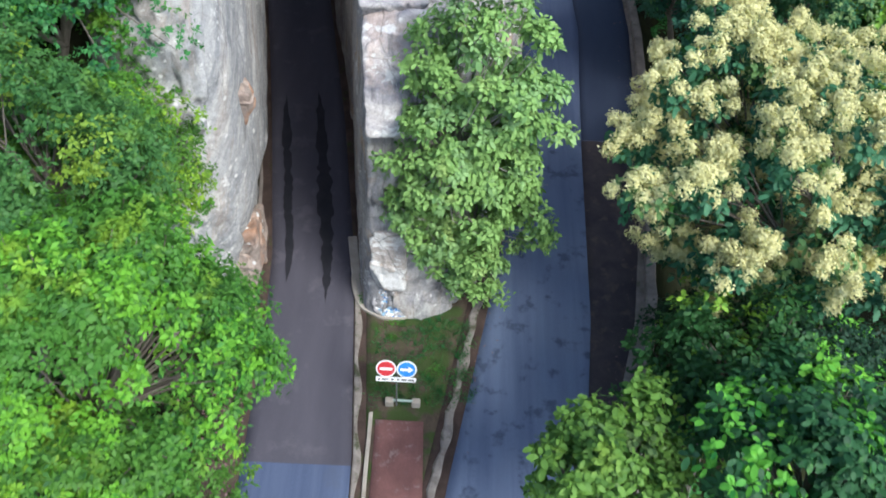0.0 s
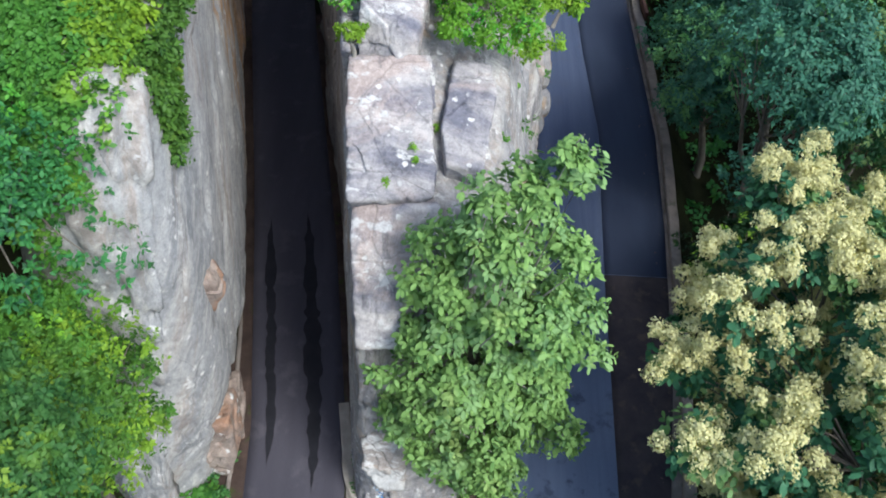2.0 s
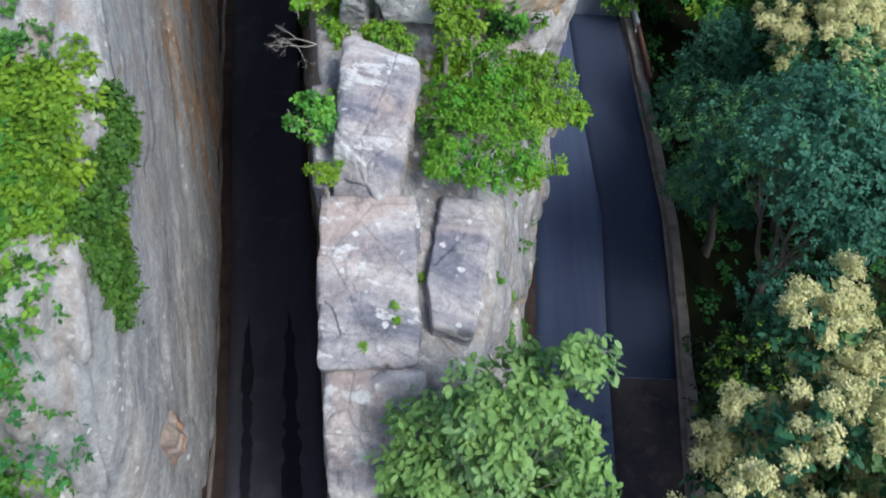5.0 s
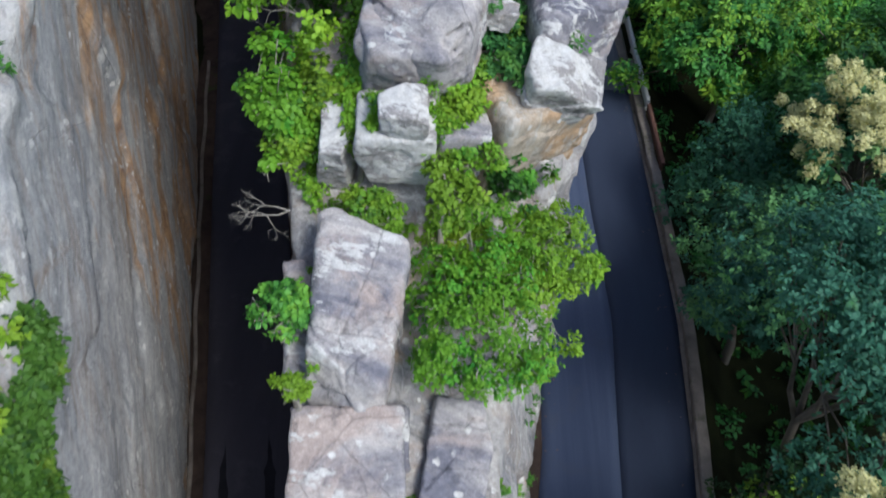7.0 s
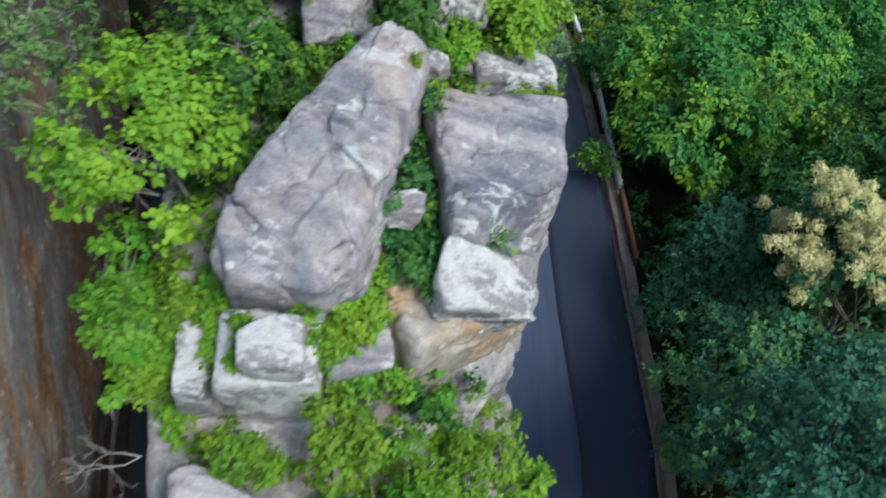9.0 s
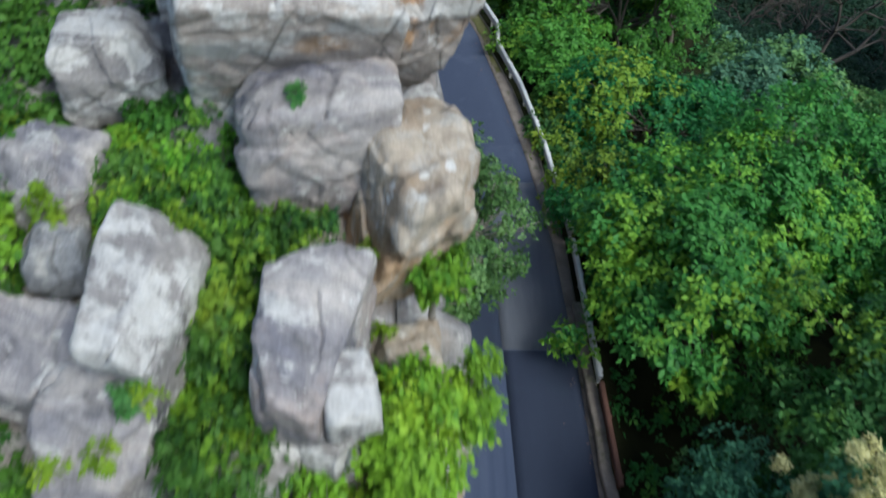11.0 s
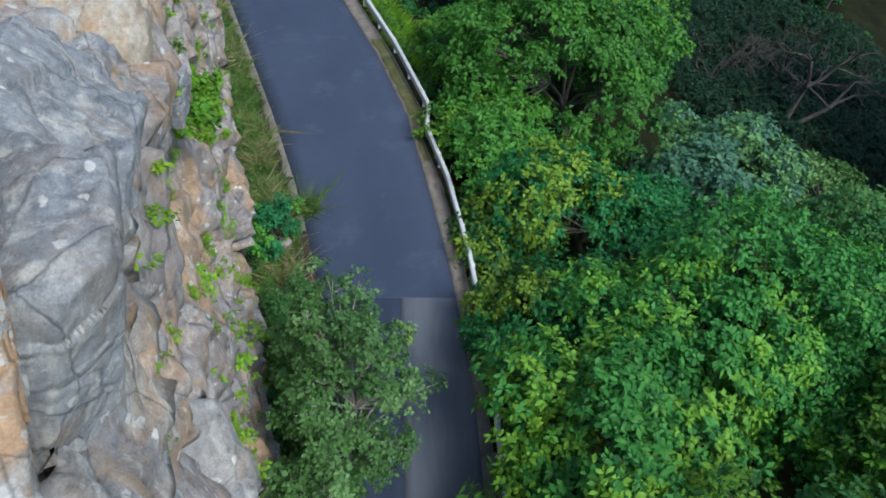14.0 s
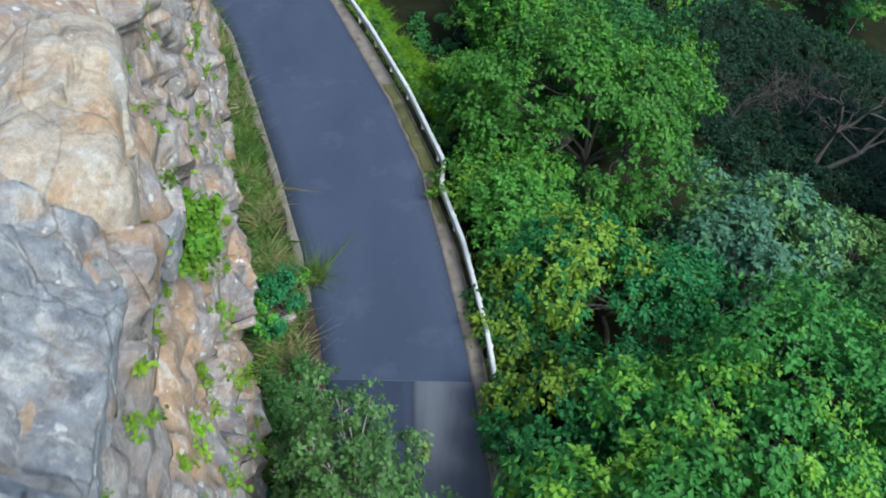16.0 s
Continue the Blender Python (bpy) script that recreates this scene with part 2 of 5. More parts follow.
def grainy(name, a, b_, scale=1.2, fine_scale=40, rough=0.9, relief=0.01, metal=0.0, spots=None, streak=(1, 1, 1), spread=0.0, gleam=0.5):
    m, t, b = material(name)
    b.inputs["Specular IOR Level"].default_value = gleam
    c = place(t, spread)
    big = noise_node(t, stretched(t, c, streak), scale, 6, 0.6, 0.4)
    fine = noise_node(t, c, fine_scale, 4, 0.7)
    col = ramp(t, big, [(0.3, a), (0.7, b_)])
    if spots:
        patch = noise_node(t, c, spots[1], 7, 0.65)
        col = mix(t, ramp(t, patch, [(spots[2], 0.0), (spots[2] + 0.08, spots[3])]), col, spots[0])
    col = mix(t, 0.45, col, ramp(t, fine, [(0.2, 0.2), (0.5, 0.5), (0.8, 0.8)]), "OVERLAY")
    t.links.new(col, b.inputs["Base Color"])
    b.inputs["Roughness"].default_value, b.inputs["Metallic"].default_value = rough, metal
    bump(t, b, [(fine, 1.0), (big, 1.0)], relief, 0.6)
    return m


ROCK_FIN = rock_material("fin_rock", (0.18, 0.185, 0.21), (0.44, 0.415, 0.39), (0.40, 0.29, 0.19), 0.56, 0.6, (1.2, 1.2, 0.5), runs=0.3)
ROCK_WALL = rock_material("wall_rock", (0.19, 0.175, 0.19), (0.43, 0.385, 0.36), (0.43, 0.29, 0.185), 0.485, 0.62, (3.2, 0.6, 0.4), 0.70, runs=0.45)
ROCK_CLIFF = rock_material("cliff_rock", (0.22, 0.23, 0.245), (0.47, 0.465, 0.455), (0.27, 0.19, 0.13), 0.61, 0.60, (1.0, 1.6, 0.3), 0.74, 0.0, 0.12, runs=0.35, stains=0.25, rust_from=26.5, lean=40)
ROCK_GREY = rock_material("grey_rock", (0.175, 0.175, 0.21), (0.48, 0.45, 0.435), (0.44, 0.36, 0.325), 0.5, 0.56, (0.35, 1.7, 1.3), 0.71, 60, 0.3, band=1.0)
ROCK_PALE = rock_material("lichen_white_rock", (0.19, 0.185, 0.195), (0.43, 0.405, 0.385), (0.38, 0.28, 0.20), 0.57, 0.475, (0.8, 0.8, 1.4), 0.70, 60, 0.3)
ROCK_BLUE = rock_material("blue_grey_rock", (0.18, 0.195, 0.225), (0.37, 0.38, 0.395), (0.40, 0.31, 0.22), 0.57, 0.61, (1.5, 1.2, 0.5), 0.66, 60, 0.5, runs=0.3)
ROCK_CREAM = rock_material("cream_rock", (0.33, 0.28, 0.225), (0.53, 0.46, 0.375), (0.44, 0.29, 0.17), 0.5, 0.67, (1.8, 1.4, 0.4), 0.73, 60, 0.3, runs=0.4)
ROCK_OCHRE = rock_material("ochre_rock", (0.28, 0.255, 0.245), (0.50, 0.445, 0.395), (0.46, 0.285, 0.155), 0.50, 0.495, (0.8, 0.8, 1.4), 0.72, 60, 0.55, spots=0.22, crisp=0.05)
ROCK_RED = rock_material("rust_red_rock", (0.19, 0.145, 0.125), (0.40, 0.335, 0.29), (0.36, 0.205, 0.13), 0.49, 0.6, (1.2, 1.2, 0.6), 0.74, 60, 0.3, stains=0.4)
ASPHALT = grainy("asphalt", (0.053, 0.051, 0.066), (0.078, 0.074, 0.092), 0.5, 60, 0.75, 0.004, streak=(1.6, 0.25, 1), spots=((0.104, 0.098, 0.114), 0.9, 0.55, 0.5), gleam=0.2)
ASPHALT_NEW = grainy("new_asphalt", (0.028, 0.037, 0.066), (0.041, 0.054, 0.090), 0.4, 70, 0.72, 0.004, streak=(1.2, 0.3, 1), spots=((0.036, 0.050, 0.082), 0.6, 0.55, 0.5), gleam=0.2)
ASPHALT_BEND = grainy("bend_asphalt", (0.046, 0.061, 0.104), (0.064, 0.082, 0.134), 0.35, 70, 0.75, 0.004, streak=(1.0, 0.4, 1), spots=((0.082, 0.103, 0.158), 0.5, 0.55, 0.5), gleam=0.2)
ASPHALT_OLD = grainy("old_asphalt", (0.088, 0.116, 0.185), (0.134, 0.170, 0.250), 0.8, 60, 0.85, 0.005, streak=(2.6, 0.12, 1), spots=((0.034, 0.045, 0.072), 1.3, 0.55, 0.6), gleam=0.2)
ASPHALT_BLUE = grainy("blue_grey_asphalt", (0.052, 0.071, 0.128), (0.084, 0.108, 0.174), 0.8, 60, 0.8, 0.005, streak=(3.0, 0.1, 1), spots=((0.070, 0.085, 0.13), 0.7, 0.55, 0.5), gleam=0.2)
ASPHALT_PALE = grainy("pale_asphalt", (0.10, 0.112, 0.140), (0.145, 0.158, 0.19), 0.9, 60, 0.85, 0.005, streak=(2, 0.3, 1), gleam=0.2)
WET = grainy("wet_asphalt", (0.014, 0.014, 0.018), (0.024, 0.024, 0.030), 1.5, 50, 0.62, 0.002, gleam=0.2)
DIRT = grainy("dirt", (0.032, 0.023, 0.020), (0.085, 0.058, 0.048), 1.2, 30, 0.95, 0.03, spots=((0.05, 0.07, 0.02), 1.1, 0.58, 0.8), gleam=0.2)
# soil tones lowered to near black, with the canopy's shade included
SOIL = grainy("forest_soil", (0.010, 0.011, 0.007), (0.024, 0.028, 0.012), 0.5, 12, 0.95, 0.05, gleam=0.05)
CONCRETE = grainy("concrete", (0.13, 0.11, 0.095), (0.27, 0.235, 0.21), 1.6, 45, 0.9, 0.01, spots=((0.08, 0.09, 0.05), 1.5, 0.58, 0.7))
REDPAVE = grainy("red_paving", (0.10, 0.045, 0.042), (0.17, 0.078, 0.07), 1.4, 30, 0.9, 0.008, spots=((0.20, 0.15, 0.14), 3, 0.56, 0.7))
GALV = grainy("galvanised_steel", (0.58, 0.60, 0.62), (0.74, 0.75, 0.76), 1.2, 30, 0.55, 0.002, 0.1)
RUST = grainy("rusty_steel", (0.09, 0.045, 0.035), (0.16, 0.08, 0.06), 1.5, 30, 0.8, 0.004, 0.2)
BARK = grainy("bark", (0.09, 0.075, 0.06), (0.20, 0.18, 0.15), 3, 30, 0.95, 0.02, streak=(1, 1, 0.3), spread=20)
BARK_PALE = grainy("pale_bark", (0.22, 0.20, 0.17), (0.38, 0.36, 0.32), 3, 30, 0.9, 0.01, streak=(1, 1, 0.3), spread=20)
LEAF_BRIGHT = leaf_material("bright_leaves", (0.018, 0.078, 0.018), (0.075, 0.200, 0.027), (0.22, 0.37, 0.033), 0.6, young_cover=0.56, vary=0.025)
LEAF_EMERALD = leaf_material("emerald_leaves", (0.012, 0.080, 0.024), (0.058, 0.225, 0.042), (0.20, 0.42, 0.04), 0.6, young_cover=0.57, vary=0.02)
# near-black leaf green: canopy shade is put into the colour
LEAF_SHADED = leaf_material("shade_darkened_leaves", (0.005, 0.022, 0.010), (0.014, 0.050, 0.020), (0.04, 0.10, 0.02), 0.6, young_cover=0.64)
LEAF_TEAL = leaf_material("teal_leaves", (0.008, 0.080, 0.034), (0.036, 0.205, 0.065), (0.12, 0.37, 0.05), 0.55, young_cover=0.6, vary=0.02)
LEAF_GREYGREEN = leaf_material("grey_green_leaves", (0.03, 0.10, 0.06), (0.09, 0.21, 0.13), (0.15, 0.30, 0.12), 0.55, young_cover=0.62, vary=0.0)
LEAF_GOLD = leaf_material("golden_green_leaves", (0.024, 0.115, 0.022), (0.090, 0.28, 0.04), (0.20, 0.42, 0.045), 0.6, young_cover=0.58, vary=0.0)
LEAF_LIME = leaf_material("lime_leaves", (0.055, 0.155, 0.015), (0.18, 0.355, 0.025), (0.29, 0.47, 0.03), 0.35, young_cover=0.54, vary=0.03)
LEAF_BROAD = leaf_material("broad_leaves", (0.03, 0.13, 0.025), (0.10, 0.29, 0.05), (0.19, 0.40, 0.06), 0.5, young_cover=0.6)
LEAF_SILVER = leaf_material("silver_green_leaves", (0.085, 0.20, 0.055), (0.23, 0.40, 0.115), (0.36, 0.50, 0.16), 0.5, young_cover=0.6, vary=0.0)
LEAF_DARK = leaf_material("dark_leaves", (0.011, 0.072, 0.026), (0.052, 0.19, 0.045), (0.17, 0.37, 0.035), 0.55, young_cover=0.58, vary=0.035)
LEAF_DEEP = leaf_material("deep_green_leaves", (0.006, 0.034, 0.014), (0.026, 0.098, 0.027), (0.11, 0.25, 0.03), 0.55, young_cover=0.6, vary=0.03)
LEAF_BLUE = leaf_material("bluish_leaves", (0.017, 0.082, 0.046), (0.058, 0.19, 0.10), (0.14, 0.32, 0.075), 0.5, young_cover=0.66)
LEAF_DULL = leaf_material("dull_leaves", (0.03, 0.095, 0.03), (0.085, 0.205, 0.055), (0.22, 0.36, 0.05), 0.5, young_cover=0.64)
YOUNG_YELLOW = leaf_material("young_yellow_leaves", (0.06, 0.19, 0.02), (0.17, 0.36, 0.03), (0.32, 0.46, 0.04), 0.6, young_cover=0.6)
YOUNG_GREEN = leaf_material("young_green_leaves", (0.05, 0.18, 0.03), (0.16, 0.36, 0.04), (0.28, 0.47, 0.04), 0.6, young_cover=0.58)
YOUNG_PALE = leaf_material("young_pale_leaves", (0.07, 0.18, 0.06), (0.16, 0.32, 0.11), (0.26, 0.40, 0.10), 0.6, young_cover=0.6)
YOUNG_SILVER = leaf_material("young_silver_leaves", (0.13, 0.24, 0.08), (0.27, 0.40, 0.15), (0.34, 0.46, 0.16), 0.6, young_cover=0.6)
YOUNG = {"deep_green_leaves": YOUNG_GREEN, "young_yellow_leaves": LEAF_LIME, "bright_leaves": YOUNG_YELLOW, "lime_leaves": YOUNG_YELLOW, "dark_leaves": YOUNG_GREEN, "broad_leaves": YOUNG_PALE, "silver_green_leaves": YOUNG_SILVER, "teal_leaves": YOUNG_GREEN, "emerald_leaves": YOUNG_GREEN, "shade_darkened_leaves": YOUNG_GREEN, "grey_green_leaves": YOUNG_PALE, "golden_green_leaves": YOUNG_GREEN, "bluish_leaves": YOUNG_PALE, "dull_leaves": YOUNG_PALE}
BLOSSOM = leaf_material("cream_blossom", (0.41, 0.40, 0.18), (0.63, 0.61, 0.32), (0.71, 0.69, 0.43), gloss=0.8, vary=0.0)
GRASS = leaf_material("grass_blades", (0.07, 0.15, 0.03), (0.16, 0.26, 0.06), (0.32, 0.31, 0.13), young_cover=0.56)
WHITE = grainy("white_paint", (0.70, 0.70, 0.69), (0.80, 0.80, 0.79), 4, 60, 0.5, 0.001)
RED = grainy("red_paint", (0.42, 0.02, 0.025), (0.52, 0.03, 0.04), 4, 60, 0.45, 0.001)
BLUE = grainy("blue_paint", (0.02, 0.18, 0.52), (0.03, 0.22, 0.60), 4, 60, 0.45, 0.001)
PALEBLUE = grainy("pale_blue_paint", (0.22, 0.40, 0.55), (0.30, 0.48, 0.62), 4, 60, 0.7, 0.001)
DARKGREY = grainy("dark_grey_paint", (0.10, 0.10, 0.10), (0.16, 0.16, 0.16), 4, 60, 0.6, 0.001)

# ---------------------------------------------------------------- plan: edges along y
LY = [-30, 12.4, 16.3, 19.7, 26.6, 29.3, 38.6, 44.2, 70]
L_LEFT = [-3.6, -4.75, -4.8, -5.05, -6.15, -6.62, -8.35, -9.3, -14]
L_RIGHT = [-0.6, -1.57, -1.9, -2.2, -3.25, -3.76, -5.5, -6.5, -11]
RY = [-30, 11.7, 17.5, 22, 28, 33, 38, 44.8, 50, 55, 59, 62.0, 63.4, 68, 72.8, 75.7, 84, 100]
R_LEFT = [-5, 1.2, 2.3, 3.1, 3.75, 3.85, 3.95, 3.9, 3.3, 2.25, 1.2, 0.21, -0.25, -1.9, -3.65, -5.3, -10, -22]
R_RIGHT = [1.5, 5.6, 7.2, 7.85, 8.35, 8.6, 8.45, 8.25, 7.95, 7.25, 6.5, 5.86, 5.62, 4.1, 2.1, 0.9, -3.5, -15]
WALL_X = [2.2, 6.4, 7.65, 8.15, 8.62, 8.88, 8.72, 8.5, 8.3, 7.72, 7.0, 6.16, 6.28, 4.72, 2.75, 1.4, -3.0, -14.4]


def edge(ys, xs, y):
    return np.interp(y, ys, xs)


def ground_z(x, y):
    """The ground's height: level along the roads, falling to the east, a hill to the west."""
    x, y = np.asarray(x, float), np.asarray(y, float)
    p = np.stack([x.ravel() * 0.12, y.ravel() * 0.12, 0 * x.ravel()], 1)
    rough = vnoise(p, 5).reshape(x.shape)
    rough2 = vnoise(p * 5, 6).reshape(x.shape)
    d = x - (edge(RY, WALL_X, y) + 0.35)
    east = -np.where(d > 0, 1.2 * smooth01(d / 1.5) + 0.33 * d, 0)
    east = np.maximum(east, -38 + 0 * east) + np.where(d > 1, (1.1 * rough + 0.25 * rough2) * smooth01((d - 1) / 6), 0)
    w = edge(LY, L_LEFT, y) - 1.0 - x
    hill = smooth01((y - 17.0) / 3.0)
    west = np.where(w > 0, 0.25 * w + (12.2 * hill) * smooth01((w - 0.6) / 1.4) + 0.4 * rough2 * smooth01(w / 3), 0)
    return np.where(d > 0, east, np.where(w > 0, np.minimum(west, 34), 0.02 * rough2 - 0.03))


def sheet(name, ys, x_from, x_to, columns, z, mat, kind="structure", label="", category="", skirt=0.12, parent=None):
    """A strip of ground between two edges, with skirts that reach below its sides."""
    ys = np.asarray(ys)
    a, b = x_from(ys), x_to(ys)
    u = np.linspace(0, 1, columns)
    x = a[:, None] + (b - a)[:, None] * u
    y = np.repeat(ys[:, None], columns, 1)
    zz = z + 0.012 * vnoise(np.stack([x.ravel(), y.ravel(), 0 * x.ravel()], 1) * 0.6, 3).reshape(x.shape) * (skirt > 0)
    top = np.stack([x, y, zz], 2)
    left, right = top[:, :1].copy(), top[:, -1:].copy()
    left[..., 2] -= max(skirt, 0.02)
    right[..., 2] -= max(skirt, 0.02)
    v = np.concatenate([left, top, right], 1)
    ob = part(name, mesh_from(name, v.reshape(-1, 3), grid_faces(len(ys), columns + 2)), mat, parent)
    if parent is None:
        tagged(ob, label, category, "", kind)
    return ob


# ground: one sheet to the horizon
gx = np.concatenate([[-3000, -800, -300, -150, -90, -60], np.arange(-45, -10, 1.2), np.arange(-10, 14, 0.3), np.arange(14, 45, 1.0), [50, 60, 75, 100, 150, 300, 800, 3000]])
gy = np.concatenate([[-3000, -800, -300, -120, -60, -30], np.arange(-20, 8, 1.5), np.arange(8, 80, 0.4), np.arange(80, 120, 2), [130, 150, 200, 300, 800, 3000]])
GX, GY = np.meshgrid(gx, gy)
GZ = ground_z(GX, GY)
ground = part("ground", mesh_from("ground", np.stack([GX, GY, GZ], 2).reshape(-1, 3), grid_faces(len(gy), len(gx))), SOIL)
tagged(ground, "leaf-littered soil darkened for the shade under the trees", "ground", "", "structure")

# the roads
ys = np.arange(-30, 70.1, 0.5)
sheet("road_1", ys, lambda y: edge(LY, L_LEFT, y), lambda y: edge(LY, L_RIGHT, y), 9, 0.03, ASPHALT, label="narrow dark asphalt road cut between two rock walls", category="road")
ys2 = np.arange(-30, 100.1, 0.5)
sheet("road_2", ys2, lambda y: edge(RY, R_LEFT, y), lambda y: edge(RY, R_RIGHT, y), 15, 0.03, ASPHALT_OLD, label="worn grey asphalt road curving round the rock", category="road")
# newer patches of asphalt laid on it
lane = lambda y: edge([26, 28, 33, 38, 45], [6.02, 6.1, 6.35, 6.05, 5.85], y)
r_right = lambda y: edge(RY, R_RIGHT, y)
r_left = lambda y: edge(RY, R_LEFT, y)
WASHED = grainy("dirt_washed_asphalt", (0.034, 0.031, 0.038), (0.068, 0.056, 0.058), 1.3, 40, 0.9, 0.01, spots=((0.10, 0.075, 0.065), 1.6, 0.56, 0.7), gleam=0.2)
for name, y0, y1, xa, xb, mat, label in (
    ("asphalt_patch", 26.0, 45.15, lane, r_right, ASPHALT_NEW, "dark newer asphalt lane with a straight seam"),
    ("asphalt_patch", 25.99, 45.15, lambda y: r_left(y) + 0.02, lambda y: lane(y) - 0.02, ASPHALT_BLUE, "blue-grey worn asphalt lane with long tyre lines"),
    ("asphalt_patch", 53.3, 100, lambda y: r_left(y) + 0.02, lambda y: r_right(y) - 0.02, ASPHALT_BEND, "smooth blue-grey asphalt surface"),
    ("asphalt_patch", 45.17, 53.28, lambda y: edge([44, 54], [5.85, 5.5], y), r_right, ASPHALT_PALE, "pale worn asphalt lane"),
    ("asphalt_patch", 45.17, 53.28, r_left, lambda y: edge([44, 54], [5.84, 5.49], y), ASPHALT_NEW, "dark asphalt beside the pale lane"),
    ("dirt_shoulder", 8.0, 25.97, lambda y: edge([8, 12, 17.5, 26], [4.6, 5.2, 5.75, 6.0], y), lambda y: edge(RY, R_RIGHT, y) + 0.15, WASHED, "brown dirt washed over the road's edge"),
):
    sheet(name, np.linspace(y0, y1, max(int((y1 - y0) / 0.5), 4)), xa, xb, 9, 0.046, mat, label=label, category="road", skirt=0.02)
sheet("asphalt_patch", np.linspace(-20, 12.1, 40), lambda y: edge(LY, L_LEFT, y) + 0.02, lambda y: edge(LY, L_RIGHT, y) - 0.02, 7, 0.045, ASPHALT_BLUE, label="paler asphalt with a straight seam", category="road", skirt=0.02)
# shoulders
sheet("gutter", np.arange(17.5, 46, 0.3), lambda y: edge(LY, L_LEFT, y) - 0.46 + 0.03 * np.sin(y * 1.7), lambda y: edge(LY, L_LEFT, y) - 0.34 + 0.03 * np.sin(y * 1.7), 3, 0.10, CONCRETE, label="thin concrete gutter edge at the cliff's foot", category="kerb", skirt=0.1)
sheet("shoulder_1", np.arange(-20, 60, 0.4), lambda y: edge(LY, L_LEFT, y) - 1.3, lambda y: edge(LY, L_LEFT, y) + 0.02, 7, 0.035, DIRT, label="reddish dirt strip at the foot of the cliff", category="shoulder")
sheet("shoulder_2", np.arange(-20, 40, 0.4), lambda y: edge(LY, L_RIGHT, y) - 0.02, lambda y: edge(LY, L_RIGHT, y) + 0.45, 5, 0.036, DIRT, label="narrow dirt strip beside the road", category="shoulder")
sheet("shoulder_3", np.arange(-20, 99, 0.4), lambda y: edge(RY, R_LEFT, y) - 0.75, lambda y: edge(RY, R_LEFT, y) + 0.01, 5, 0.034, DIRT, label="crumbling earthy gutter beside the road", category="shoulder")
sheet("shoulder_4", np.arange(-20, 99, 0.4), lambda y: edge(RY, R_RIGHT, y) - 0.01, lambda y: edge(RY, WALL_X, y) + 0.1, 5, 0.06, CONCRETE, label="mossy concrete strip along the road's outer edge", category="shoulder")
VERGE_EARTH = grainy("mossy_verge_earth", (0.04, 0.034, 0.024), (0.10, 0.075, 0.055), 1.6, 30, 0.95, 0.03, spots=((0.040, 0.068, 0.018), 0.9, 0.46, 0.9), gleam=0.2)
CRUMBLE = grainy("crumbling_concrete", (0.12, 0.10, 0.085), (0.30, 0.27, 0.24), 2.2, 30, 0.95, 0.02, spots=((0.05, 0.06, 0.025), 1.8, 0.52, 0.9))
for x_from, x_to, y0 in ((lambda y: edge(RY, R_LEFT, y) - 0.5 - 0.08 * np.sin(y * 2.1) * np.sin(y * 5.3), lambda y: edge(RY, R_LEFT, y) - 0.24 + 0.07 * np.sin(y * 3.7) * np.sin(y * 1.3), 2.0), (lambda y: edge(LY, L_RIGHT, y) + 0.02, lambda y: edge(LY, L_RIGHT, y) + 0.2 + 0.07 * np.sin(y * 2.7), 4.0)):
    sheet("verge_edge", np.arange(y0, 18.4, 0.25), x_from, x_to, 4, 0.068, CRUMBLE, label="pale crumbling concrete edge of the verge", category="kerb", skirt=0.03)
MOSSY = grainy("mossy_earth", (0.05, 0.055, 0.02), (0.13, 0.13, 0.045), 1.5, 30, 0.95, 0.02, spots=((0.20, 0.17, 0.14), 1.2, 0.56, 0.7))
sheet("shoulder_5", np.arange(60.5, 69.5, 0.3), lambda y: edge(RY, R_RIGHT, y) + 0.12 + 0.04 * np.sin(y * 5), lambda y: edge(RY, WALL_X, y) + 0.02, 5, 0.075, MOSSY, label="mossy earth strip inside the guard rail", category="shoulder", skirt=0.02)
sheet("verge", np.arange(-20, 18.6, 0.3), lambda y: edge(LY, L_RIGHT, y) + 0.4, lambda y: edge(RY, R_LEFT, y) - 0.7, 11, 0.05, VERGE_EARTH, label="bare earth and moss between the two roads", category="ground")


sheet("shoulder_6", np.arange(56.5, 84, 0.25), lambda y: edge(RY, R_LEFT, y) - 0.3 - 0.1 * np.sin(y * 2.3) * np.sin(y * 0.7), lambda y: edge(RY, R_LEFT, y) + 0.01, 4, 0.058, CONCRETE, label="pale crumbling edge of the road", category="shoulder", skirt=0.02)
# wet tyre tracks: uneven dark streaks
def streak(y0, y1, x_of, width, seed):
    y = np.linspace(y0, y1, int((y1 - y0) / 0.12))
    p = np.stack([y * 0.9, 0 * y + seed, 0 * y], 1)
    w = width * np.clip(0.85 + 0.45 * vnoise(p * 0.6, seed) + 0.35 * vnoise(p * 5, seed + 1), 0.1, 1.4) * smooth01((y - y0) / 1.5) * smooth01((y1 - y) / 2.0)
    c = x_of(y) + 0.03 * vnoise(p * 1.7, seed + 2)
    v = np.stack([np.stack([c - w / 2, y, 0 * y + 0.052], 1), np.stack([c + w / 2, y, 0 * y + 0.052], 1)], 1)
    ob = part("wet_streak", mesh_from("wet_streak", v.reshape(-1, 3), grid_faces(len(y), 2)), WET)
    tagged(ob, "dark wet tyre track on the asphalt", "stain", "tyre tracks", "structure")


streak(18.3, 27.9, lambda y: edge(LY, L_LEFT, y) + 0.6, 0.32, 4)
streak(17.6, 28.2, lambda y: edge(LY, L_RIGHT, y) - 0.95, 0.46, 9)


# ---------------------------------------------------------------- rock masses
ROCKS = []


